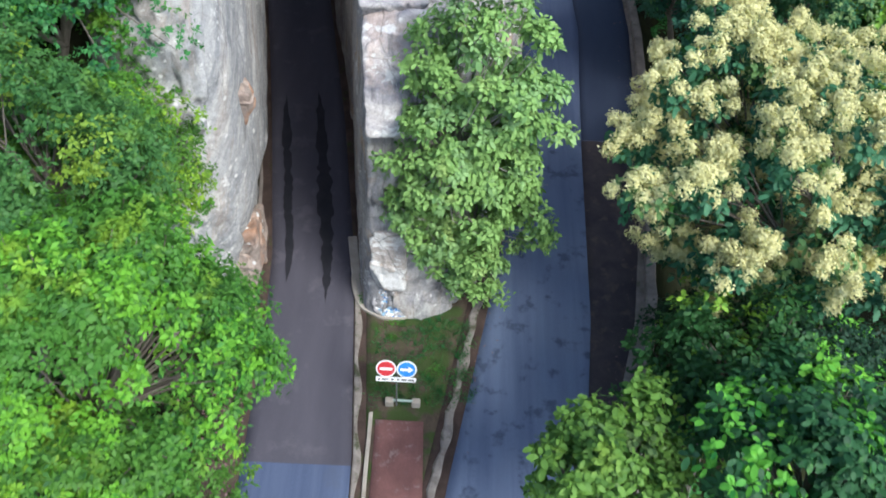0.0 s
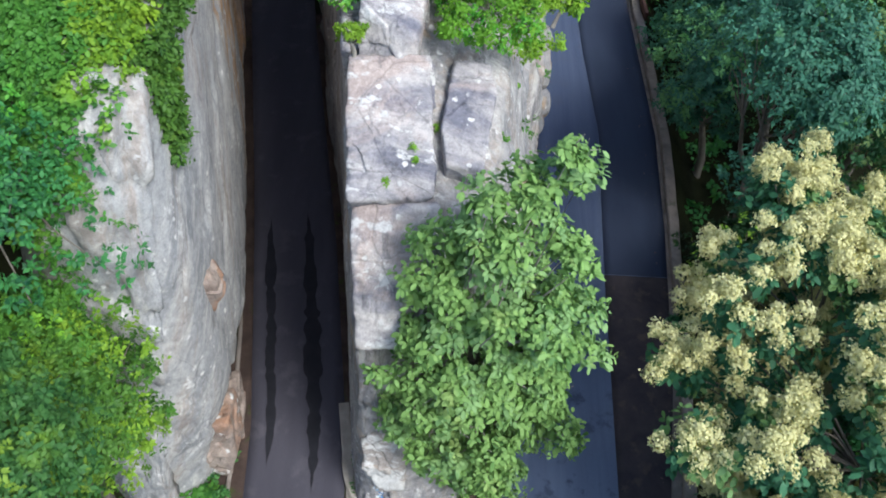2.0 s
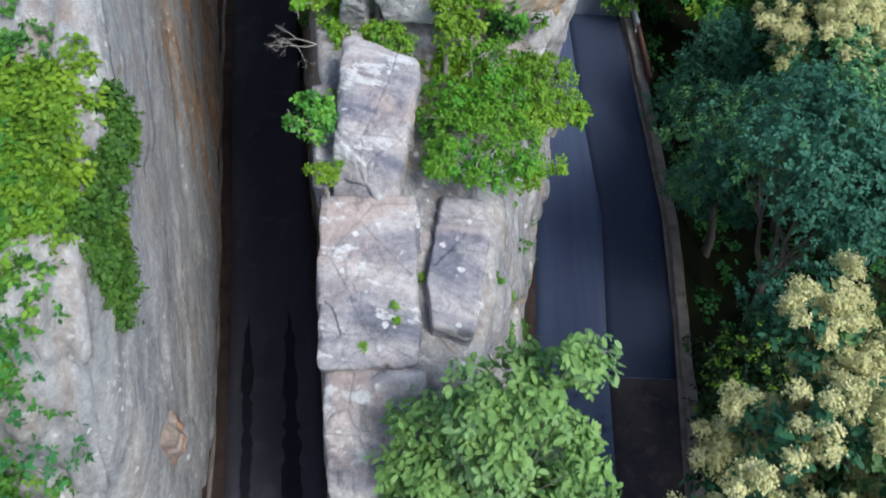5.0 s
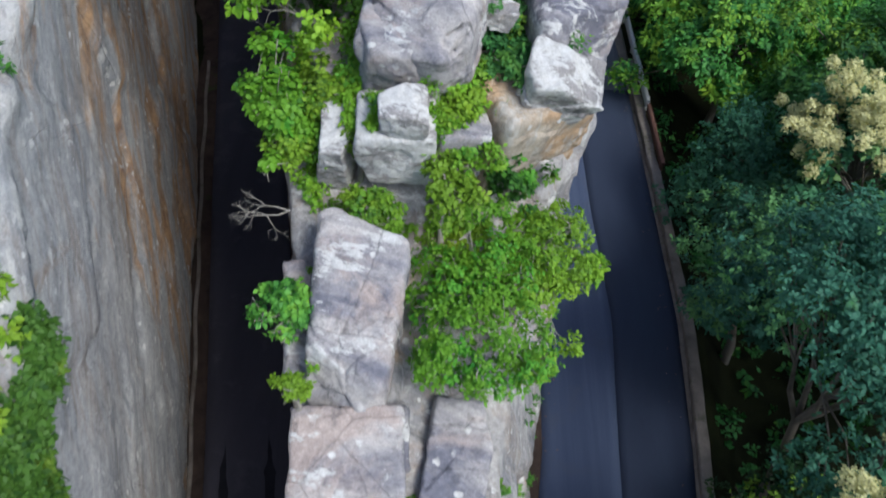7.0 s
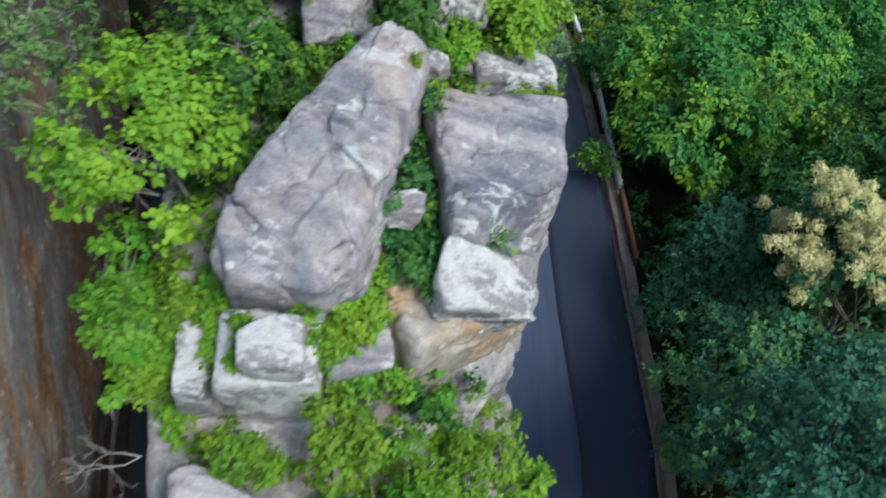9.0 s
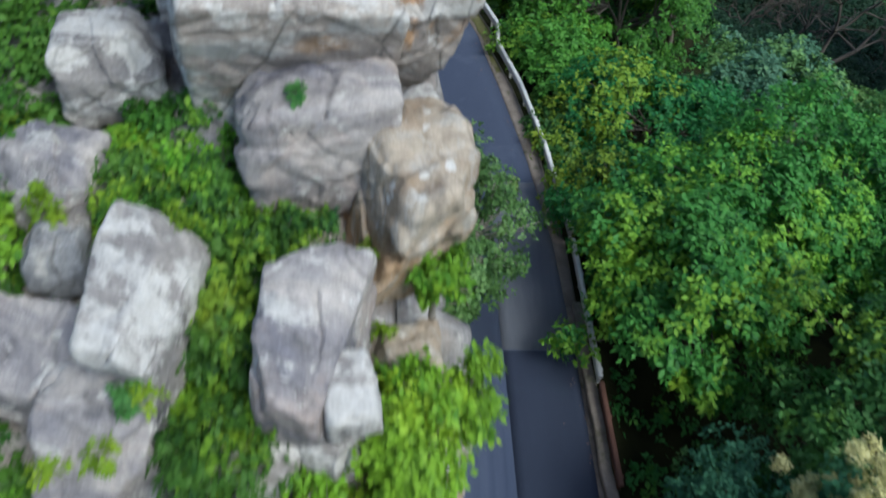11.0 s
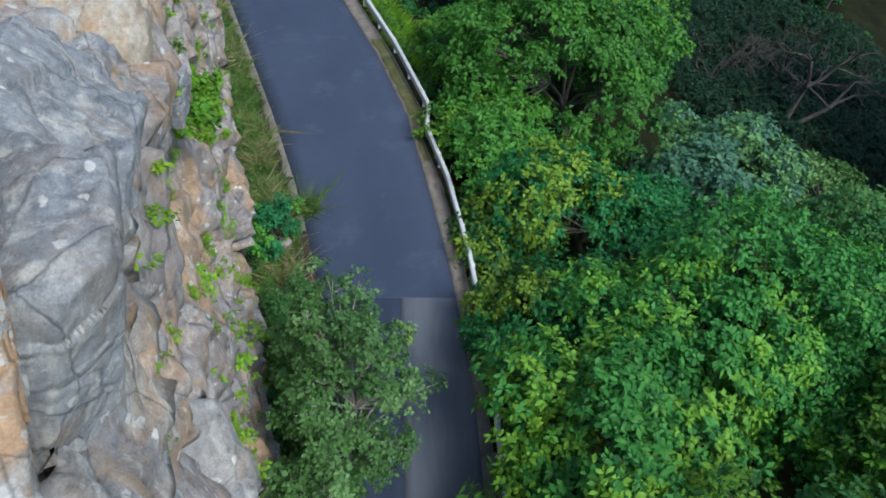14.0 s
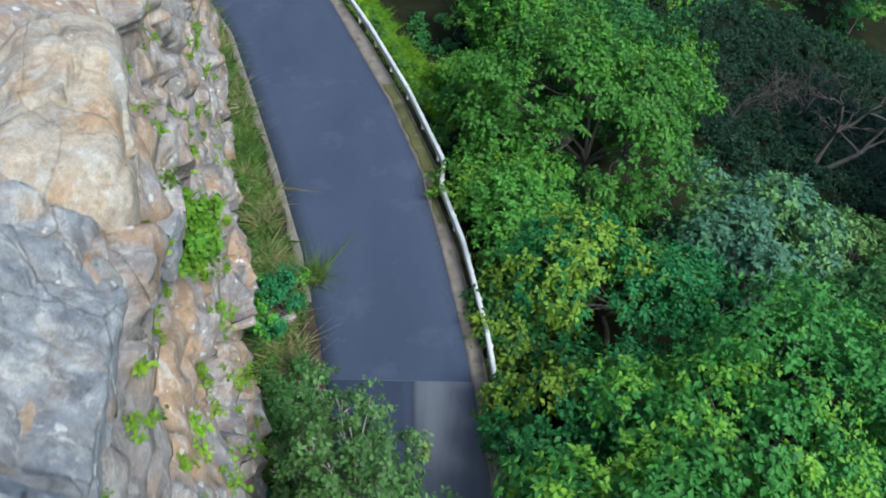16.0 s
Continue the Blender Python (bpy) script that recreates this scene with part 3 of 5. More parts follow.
def rock_loft(name, st, cols, row_step, mat, label, amp, cell, seed, calm=None, span=(-99, 999)):
    """A ridge of rock lofted along y. st: y, then x and z of the foot, shoulder, crest edge and foot of each section."""
    y_st = np.array(st["y"], float)
    fine = np.linspace(y_st[0], y_st[-1], 2400)
    zc = np.maximum(np.interp(fine, y_st, st["zl"]), np.interp(fine, y_st, st["zr"]))
    arc = np.concatenate([[0], np.cumsum(np.hypot(np.diff(fine), np.diff(zc)))])
    y = np.interp(np.arange(0, arc[-1], row_step), arc, fine)
    y = np.append(y, fine[-1])
    y = y[(y >= span[0]) & (y <= span[1])]
    s = {k: np.interp(y, y_st, st[k]) for k in ("xlb", "xlt", "zl", "xrt", "zr", "xrb")}
    low = st.get("low", -0.6)
    n1, n2, n3 = cols
    u1, u2, u3 = np.linspace(0, 1, n1, endpoint=False), np.linspace(0, 1, n2, endpoint=False), np.linspace(0, 1, n3)
    wall1 = np.stack([s["xlb"][:, None] + (s["xlt"] - s["xlb"])[:, None] * u1 ** 1.5, low + (s["zl"] - low)[:, None] * u1], 2)
    crown = 0.5 * np.sin(np.pi * u2)
    top = np.stack([s["xlt"][:, None] + (s["xrt"] - s["xlt"])[:, None] * u2, s["zl"][:, None] + (s["zr"] - s["zl"])[:, None] * u2 + crown], 2)
    wall3 = np.stack([s["xrt"][:, None] + (s["xrb"] - s["xrt"])[:, None] * u3 ** 0.8, s["zr"][:, None] + (low - s["zr"])[:, None] * u3], 2)
    wall3[..., 0] -= st.get("under", 0.0) * smooth01((4.0 - wall3[..., 1]) / 3.5)
    sec = np.concatenate([wall1, top, wall3], 1)
    rows, c = sec.shape[:2]
    p = np.stack([sec[..., 0], np.repeat(y[:, None], c, 1), sec[..., 1]], 2)
    nrm = np.cross(np.gradient(p, axis=1), np.gradient(p, axis=0)).reshape(-1, 3)
    nrm = unit(nrm)
    flat = p.reshape(-1, 3)
    warp = 0.35 * np.stack([fbm(flat * 0.5, 3, seed + k) for k in range(3)], 1)
    border, value, facet = cells((flat + warp * 2) / np.array(cell) @ np.array(Euler((0.15, 0.25, 0.2)).to_matrix()), seed)
    small, value2, facet2 = cells((flat + warp) / (np.array(cell) * 0.38), seed + 5)
    d = (value - 0.55) * 0.75 + facet * 1.1 - 0.3 * np.exp(-border * 45) + (value2 - 0.5) * 0.2 + facet2 * 0.5 - 0.08 * np.exp(-small * 40)
    ridged = 1 - np.abs(fbm(flat * np.array((1.0, 1.0, 0.5)), 4, seed + 30)) * 2
    d = d * amp + 0.35 * amp * fbm(flat * 0.45, 4, seed + 9) + 0.1 * fbm(flat * 2.6, 4, seed + 20) + 0.22 * amp * ridged
    if calm is not None:
        d = d * calm(flat, np.tile(np.arange(c) / c, rows))
    v = flat + nrm * d[:, None]
    ROCKS.append((v, grid_faces(rows, c, True)))
    ob = part(name, mesh_from(name, v, grid_faces(rows, c, True)), mat)
    return tagged(ob, label, "rock", "", "structure")


FIN = {
    "y": [17.2, 17.5, 18.0, 18.8, 19.8, 22.5, 26.5, 28, 31, 34, 36.5, 40, 44, 48, 52, 60, 72, 95],
    "xlb": [-1.3, -1.75, -1.85, -1.9, -2.0, -2.4, -2.95, -3.2, -3.8, -4.4, -4.8, -5.5, -6.3, -7.1, -8, -9.5, -12, -17],
    "xlt": [-1.1, -1.3, -1.4, -1.5, -1.6, -1.95, -2.35, -2.6, -2.9, -3.2, -3.4, -3.6, -3.8, -4, -5, -8, -11, -16],
    "zl": [0.3, 2.0, 5.6, 8.0, 9.3, 11.0, 12.4, 12.9, 13.6, 14.6, 15.9, 16.8, 16.7, 17, 17, 17, 17, 17],
    "xrt": [-0.4, 0.0, 0.3, 0.8, 1.1, 1.5, 1.8, 2.4, 2.8, 2.9, 3.0, 2.7, 1.7, 0.7, -0.4, -2.4, -5.4, -15],
    "zr": [0.3, 2.0, 5.6, 8.0, 9.3, 10.3, 11.0, 12.0, 12.8, 14.2, 15.6, 17.2, 16.2, 16, 15.5, 15, 15, 15],
    "xrb": [0.2, 1.0, 1.6, 2.0, 2.3, 3.0, 3.3, 3.3, 3.4, 3.5, 3.5, 3.2, 2.3, 1.4, 0.4, -1.5, -4.4, -14],
}
calm_ridge = lambda p, u: np.where(u < 0.33, 0.28, 1.0) * (0.45 + 0.55 * smooth01((p[:, 1] - 26) / 3)) * smooth01((p[:, 2] + 0.8) / 1.0)
rock_loft("rock_ridge", FIN, (72, 44, 92), 0.17, ROCK_FIN, "tall grey weathered rock ridge between the two roads", 0.85, (2.2, 3.0, 3.2), 3, calm_ridge, (0, 41.2))
rock_loft("rock_wall", FIN, (30, 24, 120), 0.14, ROCK_WALL, "warm-toned cracked rock wall above the bend", 0.85, (0.7, 2.8, 3.0), 3, calm_ridge, (39.0, 96))
CLIFF = {
    "y": [16.95, 17.25, 17.6, 18.05, 18.65, 19.3, 20.0, 22, 24, 27, 31, 36, 42, 50, 70],
    "xlb": [-7.2, -8.0, -8.6, -9, -9.5, -9.8, -10, -10.5, -11, -12, -13, -14, -15, -18, -22],
    "xlt": [-6.8, -7.0, -7.2, -7.3, -7.5, -7.8, -8, -8.4, -8.9, -9.6, -10.6, -11.8, -13.2, -16, -20],
    "zl": [0.2, 3.4, 5.4, 7.6, 9.8, 11.6, 12.6, 14.0, 15.4, 16.2, 16.8, 17.2, 17.4, 17.4, 17.4],
    "xrt": [-6.5, -6.25, -6.0, -5.7, -5.5, -5.4, -5.4, -5.4, -5.6, -6.1, -6.85, -7.8, -9.1, -11, -15],
    "zr": [0.2, 3.6, 5.4, 7.9, 10.0, 11.7, 12.6, 13.9, 15.6, 16.4, 16.9, 17.2, 17.4, 17.4, 17.4],
    "xrb": [-6.1, -5.7, -5.3, -4.95, -4.85, -4.85, -4.95, -5.05, -5.35, -5.85, -6.75, -7.75, -9.0, -10.9, -14.9],
    "under": 0.85,
}
rock_loft("rock_cliff", CLIFF, (20, 26, 96), 0.17, ROCK_CLIFF, "grey cliff face with rusty streaks above the narrow road", 0.55, (2.6, 3.4, 3.2), 31,
          lambda p, u: np.where(u > 0.34, 0.26, 1.0) * smooth01((p[:, 2] + 0.8) / 1.0))


def boulder(at, size, turn, seed, mat, label, squareness=9.0, cuts=9, level=56, name="boulder", group="boulders on the ridge", rough=0.5, taper=0.0):
    """A weathered block: a rounded box cut by random planes, with worn edges and pitted faces."""
    rng = np.random.RandomState(seed)
    u = np.linspace(-1, 1, level)
    a, b = np.meshgrid(u, u, indexing="ij")
    a, b = np.tan(a * np.pi / 4).ravel(), np.tan(b * np.pi / 4).ravel()
    one = np.ones_like(a)
    vs, fs = [], []
    for k, (x, y, z, flip) in enumerate(((a, b, one, 0), (a, b, -one, 1), (one, a, b, 0), (-one, a, b, 1), (b, one, a, 0), (b, -one, a, 1))):
        vs.append(np.stack([x, y, z], 1))
        fs.append(grid_faces(level, level, not flip) + k * level * level)
    d = unit(np.concatenate(vs))
    half = np.array(size) / 2
    r = ((np.abs(d) / half) ** (squareness * 2)).sum(1) ** (-0.5 / squareness)
    inv = r ** -60.0
    for _ in range(cuts):
        n = unit(rng.normal(size=(1, 3)))[0]
        reach = (np.abs(n) * half).sum() * rng.uniform(0.58, 0.8)
        q = np.maximum(d @ n, 1e-3) / reach
        inv = inv + q ** 60.0
    r = inv ** (-1 / 60.0)
    p = d * r[:, None]
    s = float(np.min(size) + np.mean(size)) / 2
    off = rng.uniform(0, 50, 3)
    warp = 0.25 * np.stack([fbm(p / s * 2 + off, 3, k) for k in range(3)], 1)
    border, value, facet = cells(p / s * np.array((1.3, 1.3, 2.0)) + warp + off, seed)
    small, value2, facet2 = cells(p * 1.7 + warp + off, seed + 8)
    ridged = 1 - np.abs(fbm(p * 1.1 + off, 4, seed + 6)) * 2
    r = r + rough * s * (0.07 * fbm(p / s * 1.6 + off, 5, seed) + 0.075 * (value - 0.5) + 0.16 * facet - 0.03 * np.exp(-border * 40)) + rough * (0.13 * facet2 + 0.05 * (value2 - 0.5) - 0.02 * np.exp(-small * 40)) + 0.05 * fbm(p * 4 + off, 4, seed + 3) + 0.05 * ridged
    shape = d * r[:, None]
    shape[:, 0] *= 1 + taper * np.clip(shape[:, 1] / half[1], -1, 1)
    me = mesh_from("boulder", shape, np.concatenate(fs))
    bm = bmesh.new()
    bm.from_mesh(me)
    bmesh.ops.remove_doubles(bm, verts=bm.verts, dist=0.004)
    bm.to_mesh(me)
    bm.free()
    ob = part(name, me, mat)
    ob.matrix_world = pose(*at, *turn)
    ROCKS.append((shape @ np.array(pose(0, 0, 0, *turn).to_3x3()).T + np.array(at), np.concatenate(fs)))
    return tagged(ob, label, "rock", group)


G, O, P = ROCK_GREY, ROCK_OCHRE, ROCK_PALE
# front of the ridge
boulder((-0.68, 19.45, 8.45), (1.8, 1.6, 3.2), (-33, 0, 4), 1, G, "pale cracked rock slab near the ridge's front", 10, 2, rough=0.35)
boulder((-0.92, 21.5, 10.35), (1.78, 3.15, 1.5), (27, -2, 3), 2, G, "blue-grey rock slab with white lichen bands", 11, 2, 72, rough=0.42)
boulder((0.66, 21.95, 10.2), (1.02, 2.7, 1.6), (14, 5, -5), 3, G, "pale grey split rock slab", 12, 2, 64, rough=0.45)
boulder((-1.02, 24.05, 11.85), (1.38, 3.3, 1.6), (21, 2, -2), 4, G, "long rounded grey rock with a blunt nose", 5, 5, 84, rough=0.45, taper=0.14)
boulder((-1.85, 24.2, 11.1), (0.8, 3.0, 1.5), (22, 0, 7), 5, G, "weathered grey rock on the ridge's edge", 5, 8, rough=0.7)
# the cluster in the middle
boulder((-0.4, 26.42, 14.35), (0.74, 0.62, 0.72), (14, 0, 3), 6, P, "square lichen-white rock block", 8, 3, rough=0.4)
boulder((-0.55, 26.75, 13.55), (1.3, 1.05, 1.2), (10, 2, 4), 35, P, "lichen-white rock block with a brown underside", 9, 3, rough=0.35)
boulder((-1.55, 26.95, 13.15), (0.68, 1.15, 1.4), (18, 0, -4), 7, P, "white-spotted rock block among bushes", 8, 4, rough=0.4)
boulder((-1.75, 28.2, 13.6), (0.65, 0.75, 0.9), (0, 0, 20), 36, G, "small dark boulder among bushes", 5)
boulder((0.5, 27.15, 12.85), (0.95, 0.95, 1.8), (6, 4, 14), 8, G, "mossy rounded rock beside the bushes", 7, 4)
boulder((-0.4, 27.9, 14.2), (1.5, 1.5, 2.2), (14, 0, -8), 37, G, "lichen-streaked rock face under a larger boulder", 8, 4, rough=0.4)
boulder((0.32, 29.05, 15.0), (1.4, 4.1, 2.0), (9, 4, -20), 9, G, "large grey boulder with a purple tint", 5, 8, 84, rough=0.75, taper=-0.36)
boulder((1.1, 28.35, 14.95), (0.66, 0.36, 0.36), (0, 4, 6), 11, P, "small bleached stone between big boulders", 6, 4, 36)
boulder((2.42, 29.9, 14.05), (2.0, 3.5, 2.1), (3, 8, 2), 12, G, "big smooth grey boulder overhanging the road", 5, 6, 84, rough=0.5, taper=0.2)
boulder((2.2, 27.95, 13.85), (1.4, 1.05, 1.6), (22, 8, 10), 13, P, "white-stained boulder on the ridge's edge", 6, 6, rough=0.6)
boulder((1.48, 28.4, 12.2), (2.3, 1.9, 3.6), (12, 6, 36), 14, ROCK_CREAM, "ochre rock bulge over the road", 6, 4, 72, rough=0.4)
boulder((2.74, 32.65, 13.8), (1.4, 1.5, 1.55), (8, 6, 15), 15, P, "speckled boulder with white lichen", 5, 6)
boulder((2.3, 33.25, 15.75), (0.52, 0.72, 0.85), (12, 0, 14), 16, P, "bleached white stone on a ledge", 4, 4, 40, rough=0.3)
boulder((2.12, 33.12, 15.12), (0.52, 0.55, 0.75), (0, 0, -20), 17, P, "pale round stone below a white one", 4, 4, 36)
boulder((1.88, 33.9, 15.85), (0.88, 2.0, 1.6), (14, 0, -10), 18, G, "tall boulder covered with pale lichen", 6, 6, taper=0.2)
boulder((0.24, 34.1, 16.1), (0.84, 1.6, 1.5), (16, 0, -8), 20, P, "boulder with white lichen spots", 6, 6, taper=0.15)
boulder((-0.15, 33.1, 15.1), (1.15, 1.85, 1.3), (42, 0, 4), 19, G, "grey upright slab among bushes", 6, 7, rough=0.6)
boulder((-1.1, 33.85, 15.45), (1.25, 1.0, 1.15), (8, 0, -12), 21, G, "bluish boulder in the bushes", 7, 5)
boulder((-1.0, 34.95, 15.9), (0.7, 0.55, 0.7), (0, 0, 10), 38, ROCK_BLUE, "small blue-grey boulder in the scrub", 5, 5, 40)
boulder((-1.25, 35.85, 16.2), (1.2, 1.0, 1.1), (0, 0, -14), 22, G, "round boulder in the scrub", 4, 6)
boulder((-0.7, 37.15, 16.9), (1.2, 0.95, 1.1), (6, 0, 8), 39, P, "speckled boulder in the scrub below the summit", 4, 6)
boulder((2.8, 35.75, 16.1), (1.15, 1.8, 2.0), (6, 12, 26), 23, ROCK_CREAM, "orange-stained rock bulge over the road", 4, 8, rough=0.9)
boulder((2.75, 34.4, 13.9), (0.9, 1.4, 1.8), (4, 8, 8), 31, ROCK_CREAM, "pale rock ledge below the bulge", 5, 5)
boulder((1.3, 32.9, 15.05), (0.95, 0.4, 0.5), (0, 0, -4), 24, P, "row of small pale stones", 4, 5, 40)
boulder((0.75, 32.25, 14.75), (0.55, 0.5, 0.5), (0, 0, 24), 42, P, "small pale stone between the boulders", 4, 5, 32)
boulder((1.45, 31.9, 14.7), (0.5, 0.4, 0.5), (0, 0, -14), 43, P, "small white stone beside the smooth boulder", 4, 5, 32)
# the summit blocks
boulder((1.75, 36.3, 16.85), (1.7, 1.5, 1.6), (4, 0, 16), 44, G, "grey ledge under the summit block", 7, 5, rough=0.6)
boulder((1.14, 37.5, 18.25), (2.15, 3.2, 2.3), (36, 0, 20), 25, O, "great summit block with orange stains and white lichen", 9, 4, 96, rough=0.5)
boulder((2.46, 37.72, 17.95), (1.0, 2.5, 2.6), (35, 14, 27), 26, O, "summit block beside a deep crack, orange and grey", 7, 5, 96, rough=0.55)
boulder((1.2, 39.6, 18.0), (2.2, 2.6, 2.2), (4, 4, 22), 45, ROCK_BLUE, "blue-grey rock hump behind the summit blocks", 6, 6, 72, rough=0.6)
boulder((2.45, 39.6, 16.9), (1.3, 2.6, 3.0), (0, 12, 14), 46, ROCK_BLUE, "grey rock shoulder behind the summit blocks", 5, 6, 72, rough=0.6)
boulder((1.0, 41.6, 14.6), (2.5, 5.6, 5.8), (6, 20, 12), 27, ROCK_BLUE, "smooth blue-grey rock shoulder above the road", 3, 14, 96, rough=1.1)
boulder((0.55, 44.3, 14.4), (2.0, 2.6, 4.8), (4, 14, 18), 47, ROCK_BLUE, "cracked grey rock shoulder beside the cream buttress", 4, 10, 84, rough=1.0)
boulder((0.1, 47.0, 14.2), (2.2, 4.4, 5.0), (2, 8, 15), 28, ROCK_CREAM, "cream-coloured rock buttress with dark streaks", 3, 9, 84, rough=1.0)
boulder((1.2, 45.6, 14.4), (1.25, 0.62, 0.95), (0, 8, 8), 29, ROCK_BLUE, "angular grey block on a ledge", 12, 1, 40, rough=0.35)
boulder((1.3, 46.35, 14.3), (1.3, 0.6, 0.95), (0, 8, -2), 32, ROCK_BLUE, "angular grey block beside another", 12, 1, 40, rough=0.35)
boulder((1.2, 47.2, 14.1), (1.2, 0.8, 0.9), (4, 8, 10), 48, ROCK_WALL, "weathered block above the stepped ones", 9, 3, 40, rough=0.5)
boulder((1.1, 55.6, 0.25), (0.55, 0.5, 0.5), (0, 0, 30), 30, G, "round stone on the grass verge", 3, 5, 24, "stone", "stones")

# broken red rock in the cliff
boulder((-5.3, 19.95, 6.7), (0.9, 0.8, 1.3), (8, 0, 10), 50, ROCK_RED, "rust-red broken hollow in the cliff face", 4, 8, 44, group="red rocks of the cliff", rough=1.0)
boulder((-5.5, 18.8, 1.5), (0.9, 1.3, 3.0), (-6, 0, 6), 51, ROCK_RED, "rust-red broken rock at the cliff's foot", 4, 8, 48, group="red rocks of the cliff", rough=1.0)
boulder((-5.6, 19.9, 0.8), (0.7, 1.6, 1.6), (0, 0, 8), 52, ROCK_RED, "reddish rock ledge at the cliff's foot", 4, 8, 40, group="red rocks of the cliff", rough=1.0)

from mathutils.bvhtree import BVHTree

all_v, all_f = gather(ROCKS)
TREE = BVHTree.FromPolygons(all_v.tolist(), all_f.tolist())
loft_v, loft_f = gather(ROCKS[:3])
RIDGE = BVHTree.FromPolygons(loft_v.tolist(), loft_f.tolist())


def top(x, y, default=0.0):
    """The height of the rock at a place."""
    hit = TREE.ray_cast(Vector((x, y, 40)), Vector((0, 0, -1)))[0]
    return hit.z if hit else max(default, gz(x, y))


def east(y, z, default=0.0):
    """Where the rock's eastern face lies at that height."""
    hit = TREE.ray_cast(Vector((30, y, z)), Vector((-1, 0, 0)))[0]
    return hit.x if hit else default


def gz(x, y):
    return float(ground_z(np.array([x]), np.array([y]))[0])


# ---------------------------------------------------------------- plants
def spray_mesh(name, centres, axes, count, length, aspect, rng, broad=False, open_angle=(52, 104), slots=None):
    """Leaves in sprays: each centre bears a whorl of leaves round its axis."""
    n = len(centres)
    counts = np.maximum(3, rng.poisson(count, n))
    idx = np.repeat(np.arange(n), counts)
    m = len(idx)
    ax = axes[idx]
    ref = unit(np.cross(ax, unit(rng.normal(size=(n, 3)))[idx]))
    other = np.cross(ax, ref)
    phi = rng.uniform(0, 2 * np.pi, m)
    radial = ref * np.cos(phi)[:, None] + other * np.sin(phi)[:, None]
    theta = np.radians(rng.uniform(*open_angle, m))
    way = unit(ax * np.cos(theta)[:, None] + radial * np.sin(theta)[:, None])
    side = unit(np.cross(way, ax + 0.35 * rng.normal(size=(m, 3))))
    nrm = np.cross(side, way)
    size = length * rng.uniform(0.6, 1.25, m) * (rng.uniform(0.8, 1.15, n)[idx])
    l, w = size[:, None], (size * aspect)[:, None]
    start = centres[idx] + ax * (rng.uniform(-0.9, 0.5, m)[:, None]) * l + way * l * 0.12
    sag = np.array((0, 0, -0.18)) * l
    if broad:
        v = np.stack([start, start + way * l * 0.3 + side * w * 0.38, start + way * l * 0.72 + side * w * 0.42 + sag * 0.6, start + way * l + sag * 1.3,
                      start + way * l * 0.72 - side * w * 0.42 + sag * 0.6, start + way * l * 0.3 - side * w * 0.38], 1)
    else:
        v = np.stack([start, start + way * l * 0.5 + side * w * 0.5 - nrm * l * 0.06, start + way * l + sag, start + way * l * 0.5 - side * w * 0.5 - nrm * l * 0.06], 1)
    k = v.shape[1]
    me = mesh_from(name, v.reshape(-1, 3), np.arange(k * m).reshape(-1, k), smooth=False)
    if slots is not None:
        me.polygons.foreach_set("material_index", slots[idx].astype(np.int32))
    return me


def lobes(rng, radii, n, lump, fill, skirt=False):
    """Centres of the crown's lobes and their outward ways."""
    d = unit(rng.normal(size=(n, 3)))
    if not skirt:
        d[:, 2] = np.where(d[:, 2] < -0.3, -d[:, 2], d[:, 2])
    shape = 1.0 + lump * vnoise(d * 1.7 + rng.uniform(0, 90), 8)
    r = rng.uniform(fill ** 2, 1, n) ** 0.5 * shape
    return d * r[:, None] * np.array(radii), d


def sprays_on(rng, centres, out, size, per):
    """Spray places on the outer side of each lobe."""
    n = len(centres)
    idx = np.repeat(np.arange(n), per)
    d = unit(rng.normal(size=(len(idx), 3)) + 0.55 * out[idx] + np.array((0, 0, 0.45)))
    scale = (size * rng.uniform(0.55, 1.3, n))[idx]
    pos = centres[idx] + d * (scale * rng.uniform(0.3, 1.05, len(idx)) ** 0.6)[:, None] * np.array((1, 1, 0.75))
    axis = unit(d + 0.4 * out[idx] + np.array((0, 0, 0.5)) + 0.35 * rng.normal(size=(len(idx), 3)))
    return pos, axis


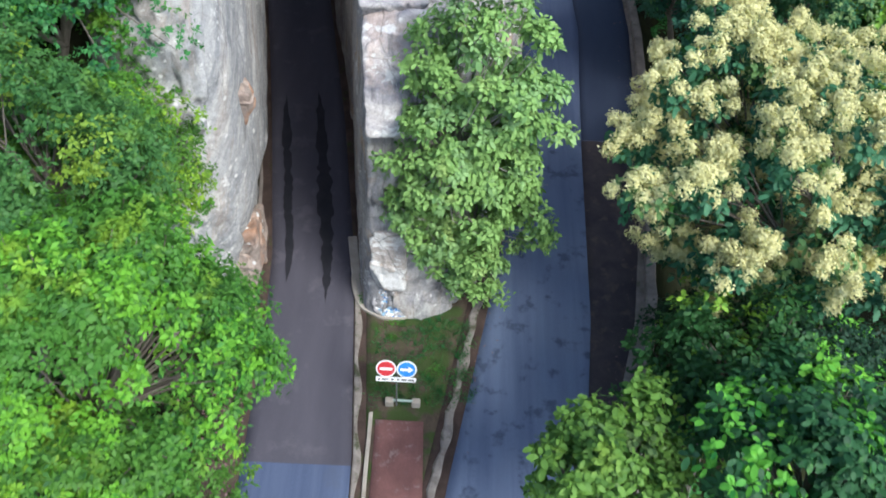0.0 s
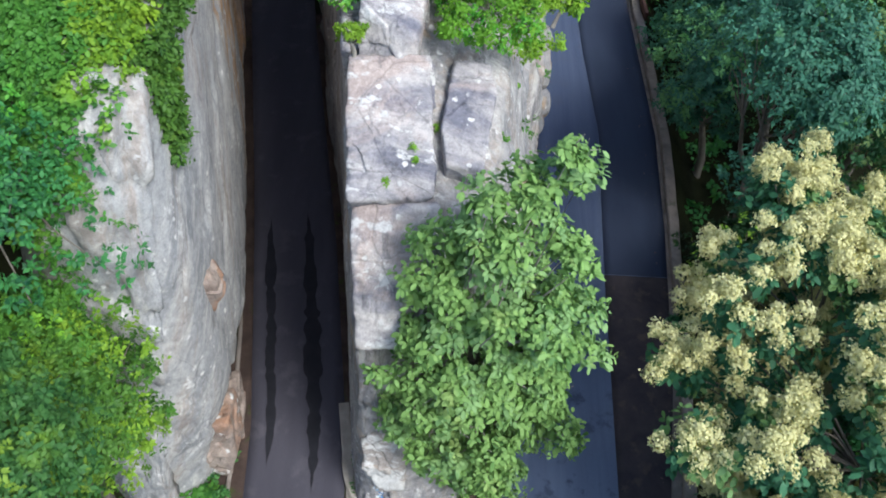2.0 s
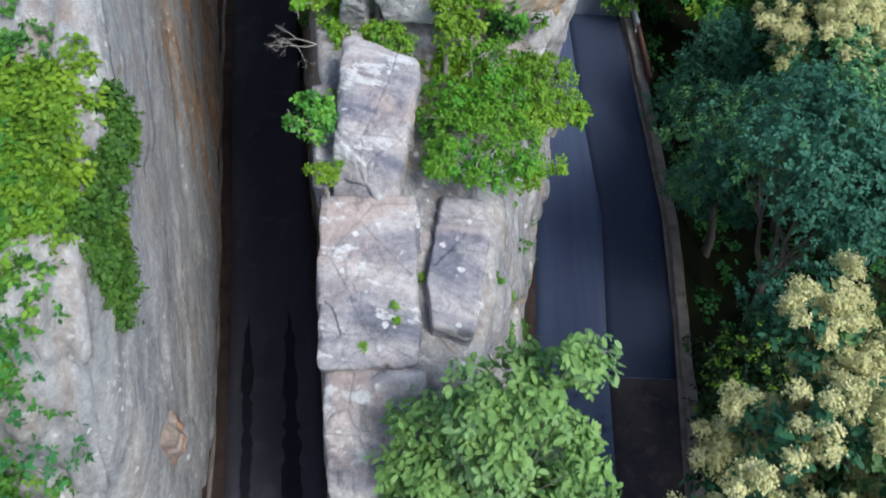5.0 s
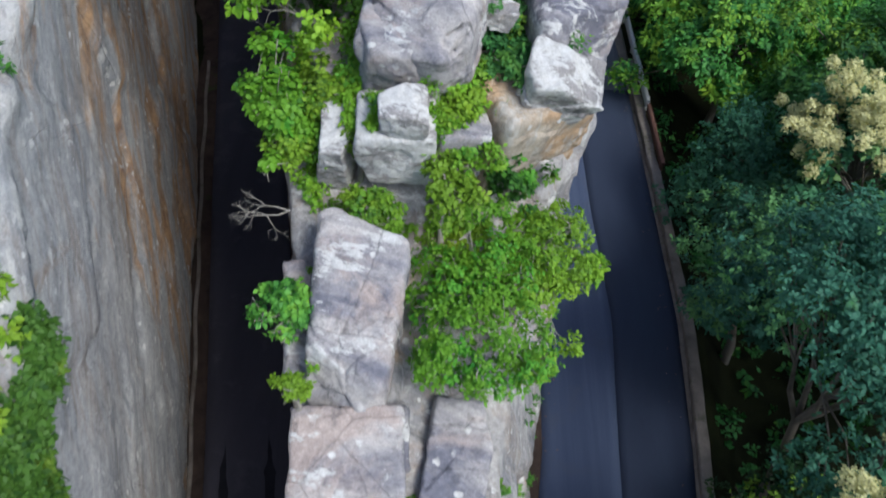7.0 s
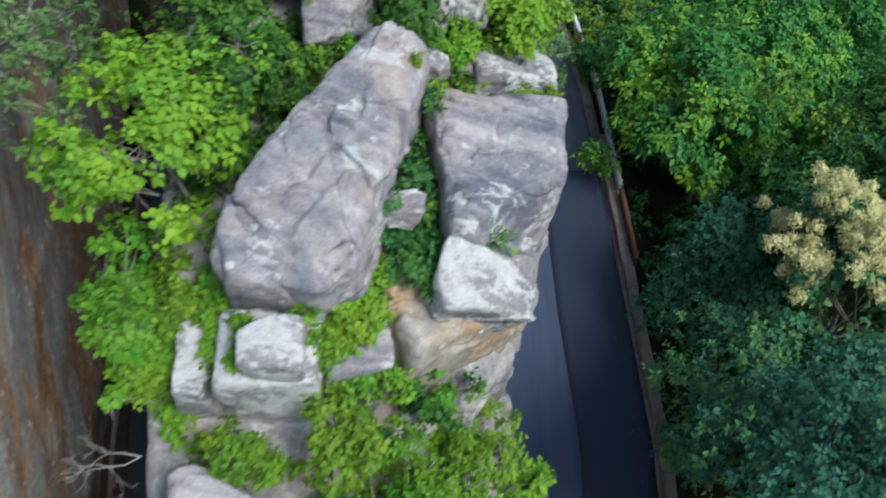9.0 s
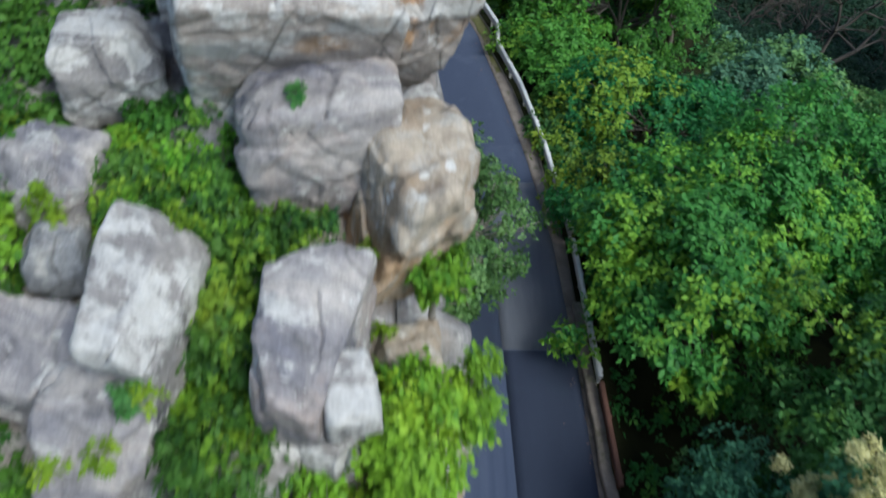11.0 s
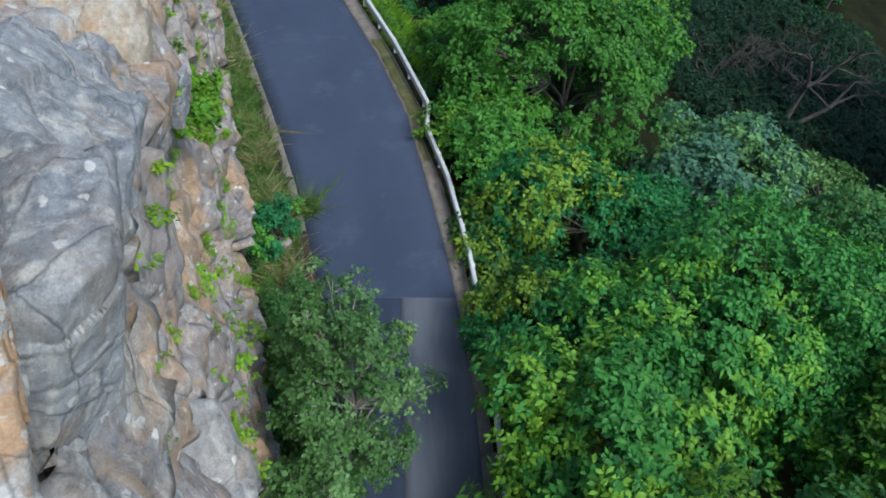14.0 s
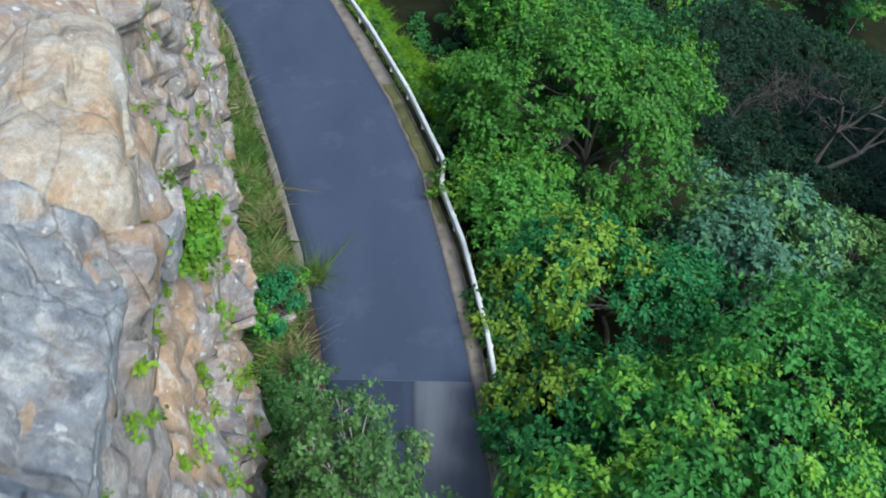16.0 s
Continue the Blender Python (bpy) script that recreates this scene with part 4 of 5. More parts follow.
def tree(name, label, foot, centre, radii, leaf_size, mat, seed, n_lobes=60, per=20, count=10, lobe=0.9, aspect=0.5, bark=None, category="tree", lump=0.45,
         blossom=0, group="trees", trunk=0.16, fill=0.6, broad=False, bare=0, skirt=False, fresh=0.28):
    """A tree: trunk, limbs with their twigs, and a crown of leaf sprays on lobes; some bear blossom."""
    rng = np.random.RandomState(seed)
    foot, centre = np.array(foot, float), np.array(centre, float)
    root = thing(name, foot, label, category, group)
    c, out = lobes(rng, radii, n_lobes, lump, fill, skirt)
    c = c + (centre - foot)
    fork = (centre - foot) * np.array((0.7, 0.7, 0.6))
    bend = np.array([0.06 * fork[2] * rng.normal(), 0.06 * fork[2] * rng.normal(), 0])
    line = np.array([np.zeros(3), fork * 0.3 + bend, fork * 0.65 + bend * 0.6, fork])
    line[0, 2] -= 0.4
    part("trunk", mesh_from("trunk", *tube(line, trunk * np.array([1.3, 1.0, 0.85, 0.7]), 10)), bark or BARK, root)
    heads = c[rng.permutation(n_lobes)[:6]] * 0.55 + fork * 0.45
    nearest = ((c[:, None] - heads[None]) ** 2).sum(2).argmin(1)
    for h in range(len(heads)):
        pieces = [tube([fork, (fork + heads[h]) / 2 + rng.normal(size=3) * 0.12, heads[h]], trunk * np.array([0.6, 0.45, 0.3]), 6)]
        for k in np.nonzero(nearest == h)[0]:
            mid = (heads[h] + c[k]) / 2 + rng.normal(size=3) * 0.15
            pieces.append(tube([heads[h], mid, c[k] + out[k] * lobe * 0.5], trunk * np.array([0.26, 0.16, 0.06]), 4))
        part("limb", mesh_from("limb", *gather(pieces)), bark or BARK, root)
    if bare:
        pieces = []
        for k in rng.permutation(n_lobes)[:bare]:
            p0 = c[k]
            for _ in range(4):
                p1 = p0 + unit(out[k:k + 1] + rng.normal(size=(1, 3)) * 0.7)[0] * lobe * 0.8
                pieces.append(tube([c[k], (c[k] + p1) / 2 + rng.normal(size=3) * 0.06, p1 + rng.normal(size=3) * 0.15 * lobe], [0.018, 0.012, 0.005], 4))
        tagged(part("dead_twig", mesh_from("dead_twig", *gather(pieces)), BARK_PALE, root, "bare pale grey twigs"), kind="stuff")
    pos, axis = sprays_on(rng, c, out, lobe, per)
    young = np.repeat(rng.uniform(size=n_lobes) < fresh, per) & (rng.uniform(size=len(pos)) < 0.75)
    me = spray_mesh("crown", pos, axis, count, leaf_size, aspect, rng, broad, slots=young)
    me.materials.append(mat)
    me.materials.append(YOUNG[mat.name])
    part("crown", me, None, root)
    if blossom:
        score = out[:, 2] - 0.3 * out[:, 0] + 0.3 * rng.normal(size=n_lobes)
        pick = np.argsort(-score)[:blossom]
        at_ = c[pick] + (out[pick] * 0.6 + np.array((0, 0, 0.7))) * lobe * 0.75
        heads = np.repeat(at_, 6, 0) + rng.normal(size=(blossom * 6, 3)) * np.array((0.3, 0.3, 0.16))
        idx = np.repeat(np.arange(len(heads)), 85)
        d = unit(rng.normal(size=(len(idx), 3)) + np.array((0, 0, 0.5)))
        p = heads[idx] + d * (0.25 * rng.uniform(0.2, 1, len(idx)) ** 0.5)[:, None]
        part("blossom", spray_mesh("blossom", p, d, 4, 0.065, 0.7, rng), BLOSSOM, root, "cream flower panicles")
    return root


def plant_mat(name, label, spots, mat, seed, leaf_size, per=14, spread=0.4, category="plant", aspect=0.6, count=8, broad=False):
    """A creeping mat or tufts of leaves: a leafy hump round each spot."""
    rng = np.random.RandomState(seed)
    c = np.array(spots, float)
    pos, axis = sprays_on(rng, c, np.tile((0.0, 0.0, 0.6), (len(c), 1)), spread, per)
    ob = part(name, spray_mesh(name, pos, axis, count, leaf_size, aspect, rng, broad), mat)
    return tagged(ob, label, category, "", "stuff")


def drift(seed, n, a, b, width):
    """n spots scattered on the rock along a line from a to b, given as x, y."""
    rng = np.random.RandomState(seed)
    out = []
    for _ in range(n):
        t = rng.uniform()
        x = a[0] + (b[0] - a[0]) * t + rng.normal() * width
        y = a[1] + (b[1] - a[1]) * t + rng.normal() * width
        base = RIDGE.ray_cast(Vector((x, y, 40)), Vector((0, 0, -1)))[0]
        z = top(x, y)
        if base is not None and z - base.z < 0.5:
            out.append((x, y, z))
    return out


def crevices(seed, n, x0, x1, y0, y1, deep=0.22):
    """Spots in the gaps between boulders: lower than the rock close by."""
    rng = np.random.RandomState(seed)
    out = []
    while len(out) < n:
        x, y = rng.uniform(x0, x1), rng.uniform(y0, y1)
        z = top(x, y)
        round_ = sorted(top(x + 0.32 * math.cos(a), y + 0.32 * math.sin(a)) for a in np.arange(0, 6.2, 1.05))
        if round_[-2] - z > deep and round_[1] > z - 0.9 and z > 8:
            out.append((x, y, z + 0.05))
    return out


def hanging(seed, n, y0, y1):
    """n spots on the narrow road's cliff face, from its crest down to a slanting lower edge."""
    rng = np.random.RandomState(seed)
    out = []
    for _ in range(n):
        y = rng.uniform(y0, y1)
        crest = np.interp(y, CLIFF["y"], CLIFF["zr"])
        low = 10.0 + 1.75 * (y - y0) + 0.5 * math.sin(5 * y)
        z = rng.uniform(min(low, crest - 0.3), crest + 0.1)
        hit = TREE.ray_cast(Vector((-3.4, y, z)), Vector((-1, 0, 0)))[0]
        if hit:
            out.append((hit.x + 0.03, y, z))
    return out


def on_face(seed, n, y0, y1, z0, z1):
    """n spots scattered over the ridge's eastern face."""
    rng = np.random.RandomState(seed)
    out = []
    for _ in range(n):
        y, z = rng.uniform(y0, y1), rng.uniform(z0, z1)
        out.append((east(y, z), y, z))
    return out


def grass(name, label, spots, seed, height=0.4, blades=40, mat=None):
    """Tufts of thin bent blades."""
    rng = np.random.RandomState(seed)
    c = np.repeat(np.array(spots, float), blades, 0)
    n = len(c)
    foot = c + rng.normal(size=(n, 3)) * np.array((0.09, 0.09, 0))
    lean = rng.normal(size=(n, 3)) * np.array((0.55, 0.55, 0.0)) + np.array((0, 0, 1.0))
    h = height * rng.uniform(0.4, 1.2, (n, 1))
    side = unit(np.cross(lean, rng.normal(size=(n, 3)))) * 0.011
    tip = foot + lean * h + (lean * np.array((1, 1, 0))) * h * 0.6
    midp = foot + lean * h * 0.55
    v = np.stack([foot - side, foot + side, midp + side * 0.8, tip, midp - side * 0.8], 1).reshape(-1, 3)
    ob = part(name, mesh_from(name, v, np.arange(5 * n).reshape(-1, 5), False), mat or GRASS)
    return tagged(ob, label, "grass", "", "stuff")


# west side: large trees below and beside the cliff
def wood(label, x, y, z, rx, ry, rz, size, mat, seed, dx=0.8, dy=0.2, ground=None, dense=1.0, **more):
    bx, by = x + dx, y + dy
    foot = gz(bx, by) if ground is None else ground
    n = int((20 + 4.0 * (rx * ry + rx * rz + ry * rz)) * dense)
    return tree("tree", label, (bx, by, foot), (x, y, z), (rx, ry, rz), size, mat, seed, n, **more)


wood("large bright green tree leaning over the narrow road", -5.45, 9.6, 9.2, 2.7, 3.1, 2.7, 0.13, LEAF_BRIGHT, 151, -3.0, -0.8, per=46, dense=1.35, lobe=0.75, fill=0.72)
wood("bright green tree on the slope", -8.2, 13.4, 9.6, 3.0, 2.8, 3.0, 0.12, LEAF_DARK, 52, -2, -1, per=46, dense=0.95, lobe=0.75, fill=0.72)
wood("leafy tree with yellow-green tips", -6.2, 6.4, 8.6, 3.0, 2.6, 2.6, 0.125, LEAF_BRIGHT, 53, -2, -1, per=46, dense=1.2, lobe=0.75, fill=0.72)
wood("leafy green tree by the foot of the cliff", -7.0, 15.9, 7.4, 1.6, 1.8, 2.6, 0.115, LEAF_BRIGHT, 54, -0.4, -0.3, per=46, dense=0.95, lobe=0.75, fill=0.72)
wood("dense green tree beside the cliff", -8.8, 16.8, 7.6, 2.2, 1.9, 2.6, 0.125, LEAF_BRIGHT, 64, -0.4, -0.3, per=40, dense=1.0, lobe=0.75, fill=0.72)
wood("leafy tree behind the cliff's crest", -9.3, 20.6, 12.0, 2.0, 2.0, 1.7, 0.125, LEAF_BRIGHT, 65, -0.4, 0.3, per=40, dense=1.0, lobe=0.7, fill=0.7)
wood("dense green tree on top of the cliff", -8.6, 18.6, 10.8, 2.2, 2.2, 2.4, 0.14, LEAF_DARK, 55, -1, 0, per=24)
wood("yellow-green tree behind the cliff's edge", -9.4, 23.0, 14.0, 2.2, 3.0, 1.8, 0.14, LEAF_BRIGHT, 56, -1.4, 0, per=22)
wood("bushy tree high on the slope", -11.5, 17.5, 11.5, 2.8, 2.8, 2.4, 0.13, LEAF_DARK, 60, -1, 0, per=20)
wood("dull green tree overhanging the cut", -5.7, 30.6, 14.9, 2.3, 2.0, 1.1, 0.12, LEAF_DULL, 57, -2.2, 0.4, 13.5, bark=BARK_PALE, bare=14)
wood("dull green tree on the cliff", -6.6, 35.6, 16.0, 3.0, 3.0, 1.6, 0.12, LEAF_DULL, 58, -2.5, 0.4, 14, bark=BARK_PALE, bare=20)
wood("green tree filling the cut", -4.9, 40.6, 16.6, 3.0, 3.4, 1.6, 0.14, LEAF_BRIGHT, 59, -1.2, 0.4, 13)
plant_mat("ivy", "bright green ivy spilling over the cliff's edge", drift(3, 160, (-5.95, 20.7), (-6.15, 22.1), 0.3), LEAF_LIME, 61, 0.13, 14, 0.38)
plant_mat("ivy", "green ivy blanket on top of the cliff", drift(4, 380, (-7.1, 18.6), (-7.6, 22.2), 0.6), LEAF_BRIGHT, 62, 0.13, 16, 0.45)
plant_mat("ivy", "curtain of ivy hanging down the cliff face", hanging(6, 190, 20.3, 22.3), LEAF_BRIGHT, 66, 0.12, 14, 0.3)
plant_mat("ivy", "sparse ivy further along the cliff", drift(5, 14, (-7.2, 25.0), (-8.8, 32.0), 0.6), LEAF_BRIGHT, 63, 0.12, 12, 0.36)

# on the ridge
tree("tree", "pale green broad-leaved tree growing beside the rock", (2.05, 18.5, 0.0), (1.35, 18.1, 6.2), (2.1, 1.3, 5.8), 0.19, LEAF_SILVER, 71, 240, 24, 7, 0.5, 0.55, BARK_PALE, broad=True, bare=46, lump=0.4, fill=0.5, trunk=0.12, skirt=True)
R = dict(category="bush", trunk=0.05, bark=BARK_PALE, group="bushes on the ridge")
tree("bush", "lime green bush in a cleft of the ridge", (1.1, 24.0, top(1.1, 24)), (0.95, 24.4, 11.9), (1.1, 1.9, 0.75), 0.085, LEAF_LIME, 72, 56, 34, 9, 0.36, 0.6, bare=24, lump=0.95, **R)
tree("bush", "green bush hanging over the road", (1.7, 25.6, top(1.7, 25.6)), (2.0, 26.0, 11.0), (1.0, 1.5, 0.9), 0.085, LEAF_LIME, 73, 48, 34, 9, 0.36, 0.6, bare=24, lump=0.95, **R)
tree("bush", "yellow-green broad-leaved bush on the ridge's edge", (-2.1, 27.6, top(-2.1, 27.6)), (-2.6, 27.4, 13.3), (0.75, 1.2, 0.9), 0.125, LEAF_LIME, 74, 46, 18, 7, 0.34, 0.75, bare=16, lump=0.75, broad=True, **R)
tree("bush", "yellow-green bush above the narrow road", (-2.3, 29.8, top(-2.3, 29.8)), (-2.6, 29.8, 14.9), (1.1, 1.6, 0.8), 0.125, LEAF_LIME, 75, 60, 18, 7, 0.36, 0.75, bare=18, lump=0.75, broad=True, **R)
tree("bush", "small grey-green bush on the wall", (-2.0, 24.0, top(-1.8, 24.0)), (-2.25, 23.9, 12.3), (0.6, 0.5, 0.4), 0.12, LEAF_GOLD, 76, 16, 12, 7, 0.25, 0.7, bare=6, **R)
tree("bush", "bright yellow-green cushion bush", (-1.8, 22.5, top(-1.6, 22.5)), (-1.8, 22.5, 12.2), (0.25, 0.25, 0.2), 0.07, LEAF_LIME, 78, 12, 16, 9, 0.16, 0.6, **R)
tree("bush", "leafy sprig reaching out over the road", (2.9, 26.7, 10.0), (3.4, 26.8, 10.2), (0.25, 0.22, 0.2), 0.14, LEAF_LIME, 79, 8, 10, 8, 0.18, 0.7, bare=4, **R)
tree("tree", "twiggy dull green tree between the cliff and the road", (3.4, 46.0, 0.0), (4.2, 46.2, 4.6), (1.9, 3.6, 3.2), 0.14, LEAF_DULL, 77, 150, 22, 9, 0.55, 0.6, BARK_PALE, bare=34, fill=0.5, skirt=True)
plant_mat("ground_cover", "low green scrub between the boulders", drift(8, 200, (0.95, 31.2), (0.9, 35.4), 0.4), LEAF_BRIGHT, 81, 0.11, 18, 0.4)
plant_mat("ground_cover", "green scrub along the ridge", drift(9, 240, (-1.9, 30.4), (-2.0, 38.5), 0.7), LEAF_BRIGHT, 82, 0.13, 18, 0.5)
plant_mat("ground_cover", "bright plants on the ridge's edge", drift(10, 40, (2.9, 31.0), (3.0, 34.4), 0.22), LEAF_LIME, 83, 0.11, 14, 0.3)
plant_mat("ground_cover", "dark ivy between the boulders", drift(12, 40, (1.3, 27.2), (1.5, 30.0), 0.22), LEAF_DARK, 84, 0.1, 14, 0.28)
plant_mat("ground_cover", "lime plants between rock blocks", drift(13, 40, (0.3, 25.9), (0.6, 28.2), 0.36), LEAF_LIME, 85, 0.1, 13, 0.24)
plant_mat("ground_cover", "tufts on the ridge's western edge", drift(14, 40, (-1.9, 26.4), (-2.2, 30.0), 0.3), LEAF_LIME, 86, 0.11, 12, 0.26)
tree("bush", "lime green bush rooted in the cliff", (1.2, 47.8, 12.4), (1.6, 47.7, 12.8), (0.5, 0.9, 0.6), 0.11, LEAF_LIME, 80, 34, 18, 8, 0.28, 0.7, **R)
plant_mat("moss_tuft", "small green tufts in cracks of the cliff", on_face(15, 230, 39, 66, 2, 15.5), LEAF_LIME, 87, 0.105, 11, 0.26)
plant_mat("ground_cover", "lime creeper over the rock blocks", drift(21, 90, (-1.7, 25.8), (-0.9, 31.5), 0.45), LEAF_LIME, 321, 0.085, 14, 0.22)
plant_mat("ground_cover", "green creeper among the boulders", drift(22, 90, (0.7, 26.0), (1.4, 33.0), 0.5), LEAF_LIME, 322, 0.085, 14, 0.22)
plant_mat("ground_cover", "lime plants filling the gaps between rock blocks", crevices(31, 90, -2.3, 1.0, 25.4, 28.8), LEAF_LIME, 331, 0.085, 15, 0.2)
plant_mat("ground_cover", "green plants in the clefts between boulders", crevices(32, 110, -2.0, 3.2, 28.6, 35.6), LEAF_LIME, 332, 0.09, 14, 0.22)
plant_mat("ground_cover", "dark creeper in the deep clefts", crevices(33, 50, -1.6, 2.6, 26.5, 36.0, 0.4), LEAF_DARK, 333, 0.085, 14, 0.22)
plant_mat("moss_tuft", "small tufts along the slab's cracks", crevices(34, 9, -1.9, 1.6, 19.2, 25.2, 0.12), LEAF_LIME, 334, 0.06, 10, 0.1)
plant_mat("moss_tuft", "small lime tufts on the summit rock", [(x, y, top(x, y) + 0.02) for x, y in ((2.62, 37.7), (2.5, 38.3), (2.85, 37.0), (3.0, 36.6))], LEAF_LIME, 323, 0.045, 9, 0.07)
plant_mat("moss_tuft", "leafy plants rooted in the cliff", on_face(16, 24, 44, 56, 3, 11), LEAF_LIME, 88, 0.12, 14, 0.32)
plant_mat("moss_tuft", "green tufts on the ridge's side", on_face(17, 30, 21, 30, 1, 10), LEAF_BRIGHT, 89, 0.09, 10, 0.2)
grass("grass_tuft", "long dry grass in the summit's crack", [(x, y, top(x, y) - 0.1) for x, y in ((2.08, 37.9), (2.11, 37.75), (2.14, 37.6), (2.18, 37.45))], 90, 0.22, 60, YOUNG_PALE)

# east side: the wooded ravine
tree("flowering_tree", "spreading tree covered in cream blossom", (11.4, 17.2, gz(11.4, 17.2)), (9.3, 18.0, 7.2), (3.5, 4.3, 3.0), 0.22, LEAF_BLUE, 91, 170, 18, 9, 0.72, 0.6, blossom=168, broad=True, bare=10, skirt=True)
tree("flowering_tree", "blossoming tree further down the road", (14.0, 34.5, gz(14, 34.5)), (13.0, 35.2, 5.4), (2.0, 2.3, 2.2), 0.2, LEAF_BLUE, 92, 60, 18, 9, 0.7, 0.6, blossom=34, broad=True)
wood("broad-leaved green sapling beside the road", 4.4, 9.35, 6.4, 1.5, 1.35, 2.0, 0.21, LEAF_BROAD, 93, 0.1, 0.1, 0.0, per=20, count=8, lobe=0.5, aspect=0.6, broad=True, dense=0.8)
wood("dark broad-leaved tree below the parapet", 7.8, 12.2, 4.2, 2.0, 2.0, 2.4, 0.20, LEAF_DEEP, 94, per=20, count=8, aspect=0.6, broad=True, dense=0.8)
wood("broad-leaved tree with bronze young leaves", 8.0, 9.2, 7.4, 1.9, 1.7, 2.0, 0.22, LEAF_DEEP, 95, per=20, count=8, aspect=0.6, broad=True, dense=0.8)
# next three plants: leaf colour holds the shade of the gaps below the trees
wood("feathery tree below the parapet", 10.5, 13.0, 3.6, 2.2, 2.2, 2.4, 0.16, LEAF_SHADED, 96)
wood("scrub darkened for shade under the flowering tree", 9.4, 16.0, 2.2, 1.6, 2.0, 1.8, 0.16, LEAF_SHADED, 97)
wood("scrub darkened for shade beside the parapet", 9.8, 24.5, 1.6, 1.5, 2.2, 1.8, 0.15, LEAF_SHADED, 98)
TALL = (
    (9.7, 27.2, 7.4, 2.2, 2.5, 2.6, LEAF_BLUE, "bluish green tree leaning towards the road"),
    (9.8, 32.4, 3.2, 1.5, 2.2, 2.0, LEAF_BLUE, "bluish tree beside the parapet"),
    (13.4, 28.6, 6.0, 2.8, 3.0, 2.6, LEAF_BLUE, "feathery bluish green tree"),
    (11.2, 37.6, 2.0, 1.8, 1.6, 2.2, LEAF_BLUE, "dense dark green tree"),
    (15.6, 39.5, 4.2, 3.2, 3.4, 2.8, LEAF_DARK, "rounded dark green tree"),
    (11.65, 45.9, 2.2, 3.0, 3.1, 3.2, LEAF_EMERALD, "big dense green tree by the guard rail"),
    (15.9, 50.4, 1.4, 4.6, 4.2, 3.8, LEAF_EMERALD, "wide green tree in the ravine"),
    (20.8, 43.6, 2.0, 3.4, 4.0, 3.0, LEAF_BRIGHT, "green tree down the slope"),
)
LOW = (
    (10.9, 51.0, 0.6, 2.2, 2.8, 2.2, LEAF_TEAL, "dark green tree under the guard rail"),
    (12.3, 57.3, 0.0, 3.2, 2.5, 2.8, LEAF_TEAL, "teal green tree below the bend"),
    (9.4, 56.6, -0.4, 1.4, 2.0, 1.4, LEAF_DARK, "dark bush below the guard rail"),
    (9.3, 61.3, 0.0, 2.2, 2.4, 1.7, LEAF_GOLD, "bright green bush below the guard rail"),
    (12.5, 65.4, 0.6, 4.5, 3.7, 3.6, LEAF_GOLD, "light green tree below the bend"),
    (19.2, 61.4, -1.8, 2.9, 2.9, 2.8, LEAF_GREYGREEN, "grey-green tree in the ravine"),
    (21.6, 54.4, -1.8, 2.8, 2.8, 2.8, LEAF_DARK, "dense tree in the ravine"),
)
FAR = (
    (23.6, 56.5, -3.0, 3.4, 3.4, 3.0, LEAF_DULL, "dull green tree down the slope"),
    (24.6, 49.5, -1.0, 3.4, 3.6, 3.0, LEAF_DARK, "dark tree down the slope"),
    (25.0, 63.0, -6.0, 2.8, 2.6, 2.6, LEAF_DULL, "thin tree down the slope"),
    (8.0, 70.5, -1.0, 1.4, 2.0, 1.1, LEAF_GOLD, "bright scrub beside the bend"),
    (17.0, 72.0, -2.2, 3.4, 3.4, 2.8, LEAF_DARK, "green tree beyond the bend"),
    (10.5, 76.0, -1.0, 3.0, 3.4, 2.2, LEAF_BRIGHT, "leafy tree beyond the bend"),
    (22.5, 36.5, 1.8, 3.6, 4.0, 3.0, LEAF_DARK, "dark tree on the slope"),
    (17.0, 33.4, 3.0, 3.0, 3.0, 2.8, LEAF_DARK, "dark tree behind the blossoms"),
    (14.6, 23.0, 4.0, 2.8, 3.0, 2.6, LEAF_DARK, "dark tree behind the flowering tree"),
)
EDGE = (
    (28.5, 41.0, -2.0, 3.8, 4.0, 3.2, LEAF_DARK, "dark tree far down the slope"),
    (29.0, 52.0, -4.5, 3.8, 4.2, 3.0, LEAF_DULL, "dull tree far down the slope"),
    (29.5, 60.5, -7.0, 3.4, 3.4, 2.6, LEAF_DULL, "thin-crowned tree in the ravine"),
    (19.0, 27.0, 3.0, 3.2, 3.4, 3.0, LEAF_DARK, "green tree on the slope"),
    (20.5, 18.0, 1.5, 3.6, 4.2, 3.0, LEAF_DARK, "dark tree among others on the slope"),
)
for group in (TALL, LOW, FAR, EDGE):
    for k, (x, y, z, rx, ry, rz, mat, label) in enumerate(group):
        wood(label, x, y, z, rx, ry, rz, 0.15 if mat is LEAF_BLUE else 0.21 + 0.02 * (k % 3), mat, 200 + 31 * k + int(y), dense=0.42, per=76 if mat is LEAF_BLUE else 46, lobe=1.15 + 0.1 * (k % 2), fill=0.8, lump=0.55, fresh=0.26 + 0.07 * (k % 3))
far = [o for o in scene.objects if o.get("label", "").startswith(("dark tree down", "dull green tree down", "dense tree in"))]
for k, (x, y) in enumerate(((35, 47), (36, 57), (20, 90), (34, 38), (30, 31), (12, 86), (16, 80), (34, 112), (46, 108), (26, 106))):
    copy_thing(far[k % len(far)], pose(x, y, gz(x, y) - 0.5, 0, 0, 67 * k))
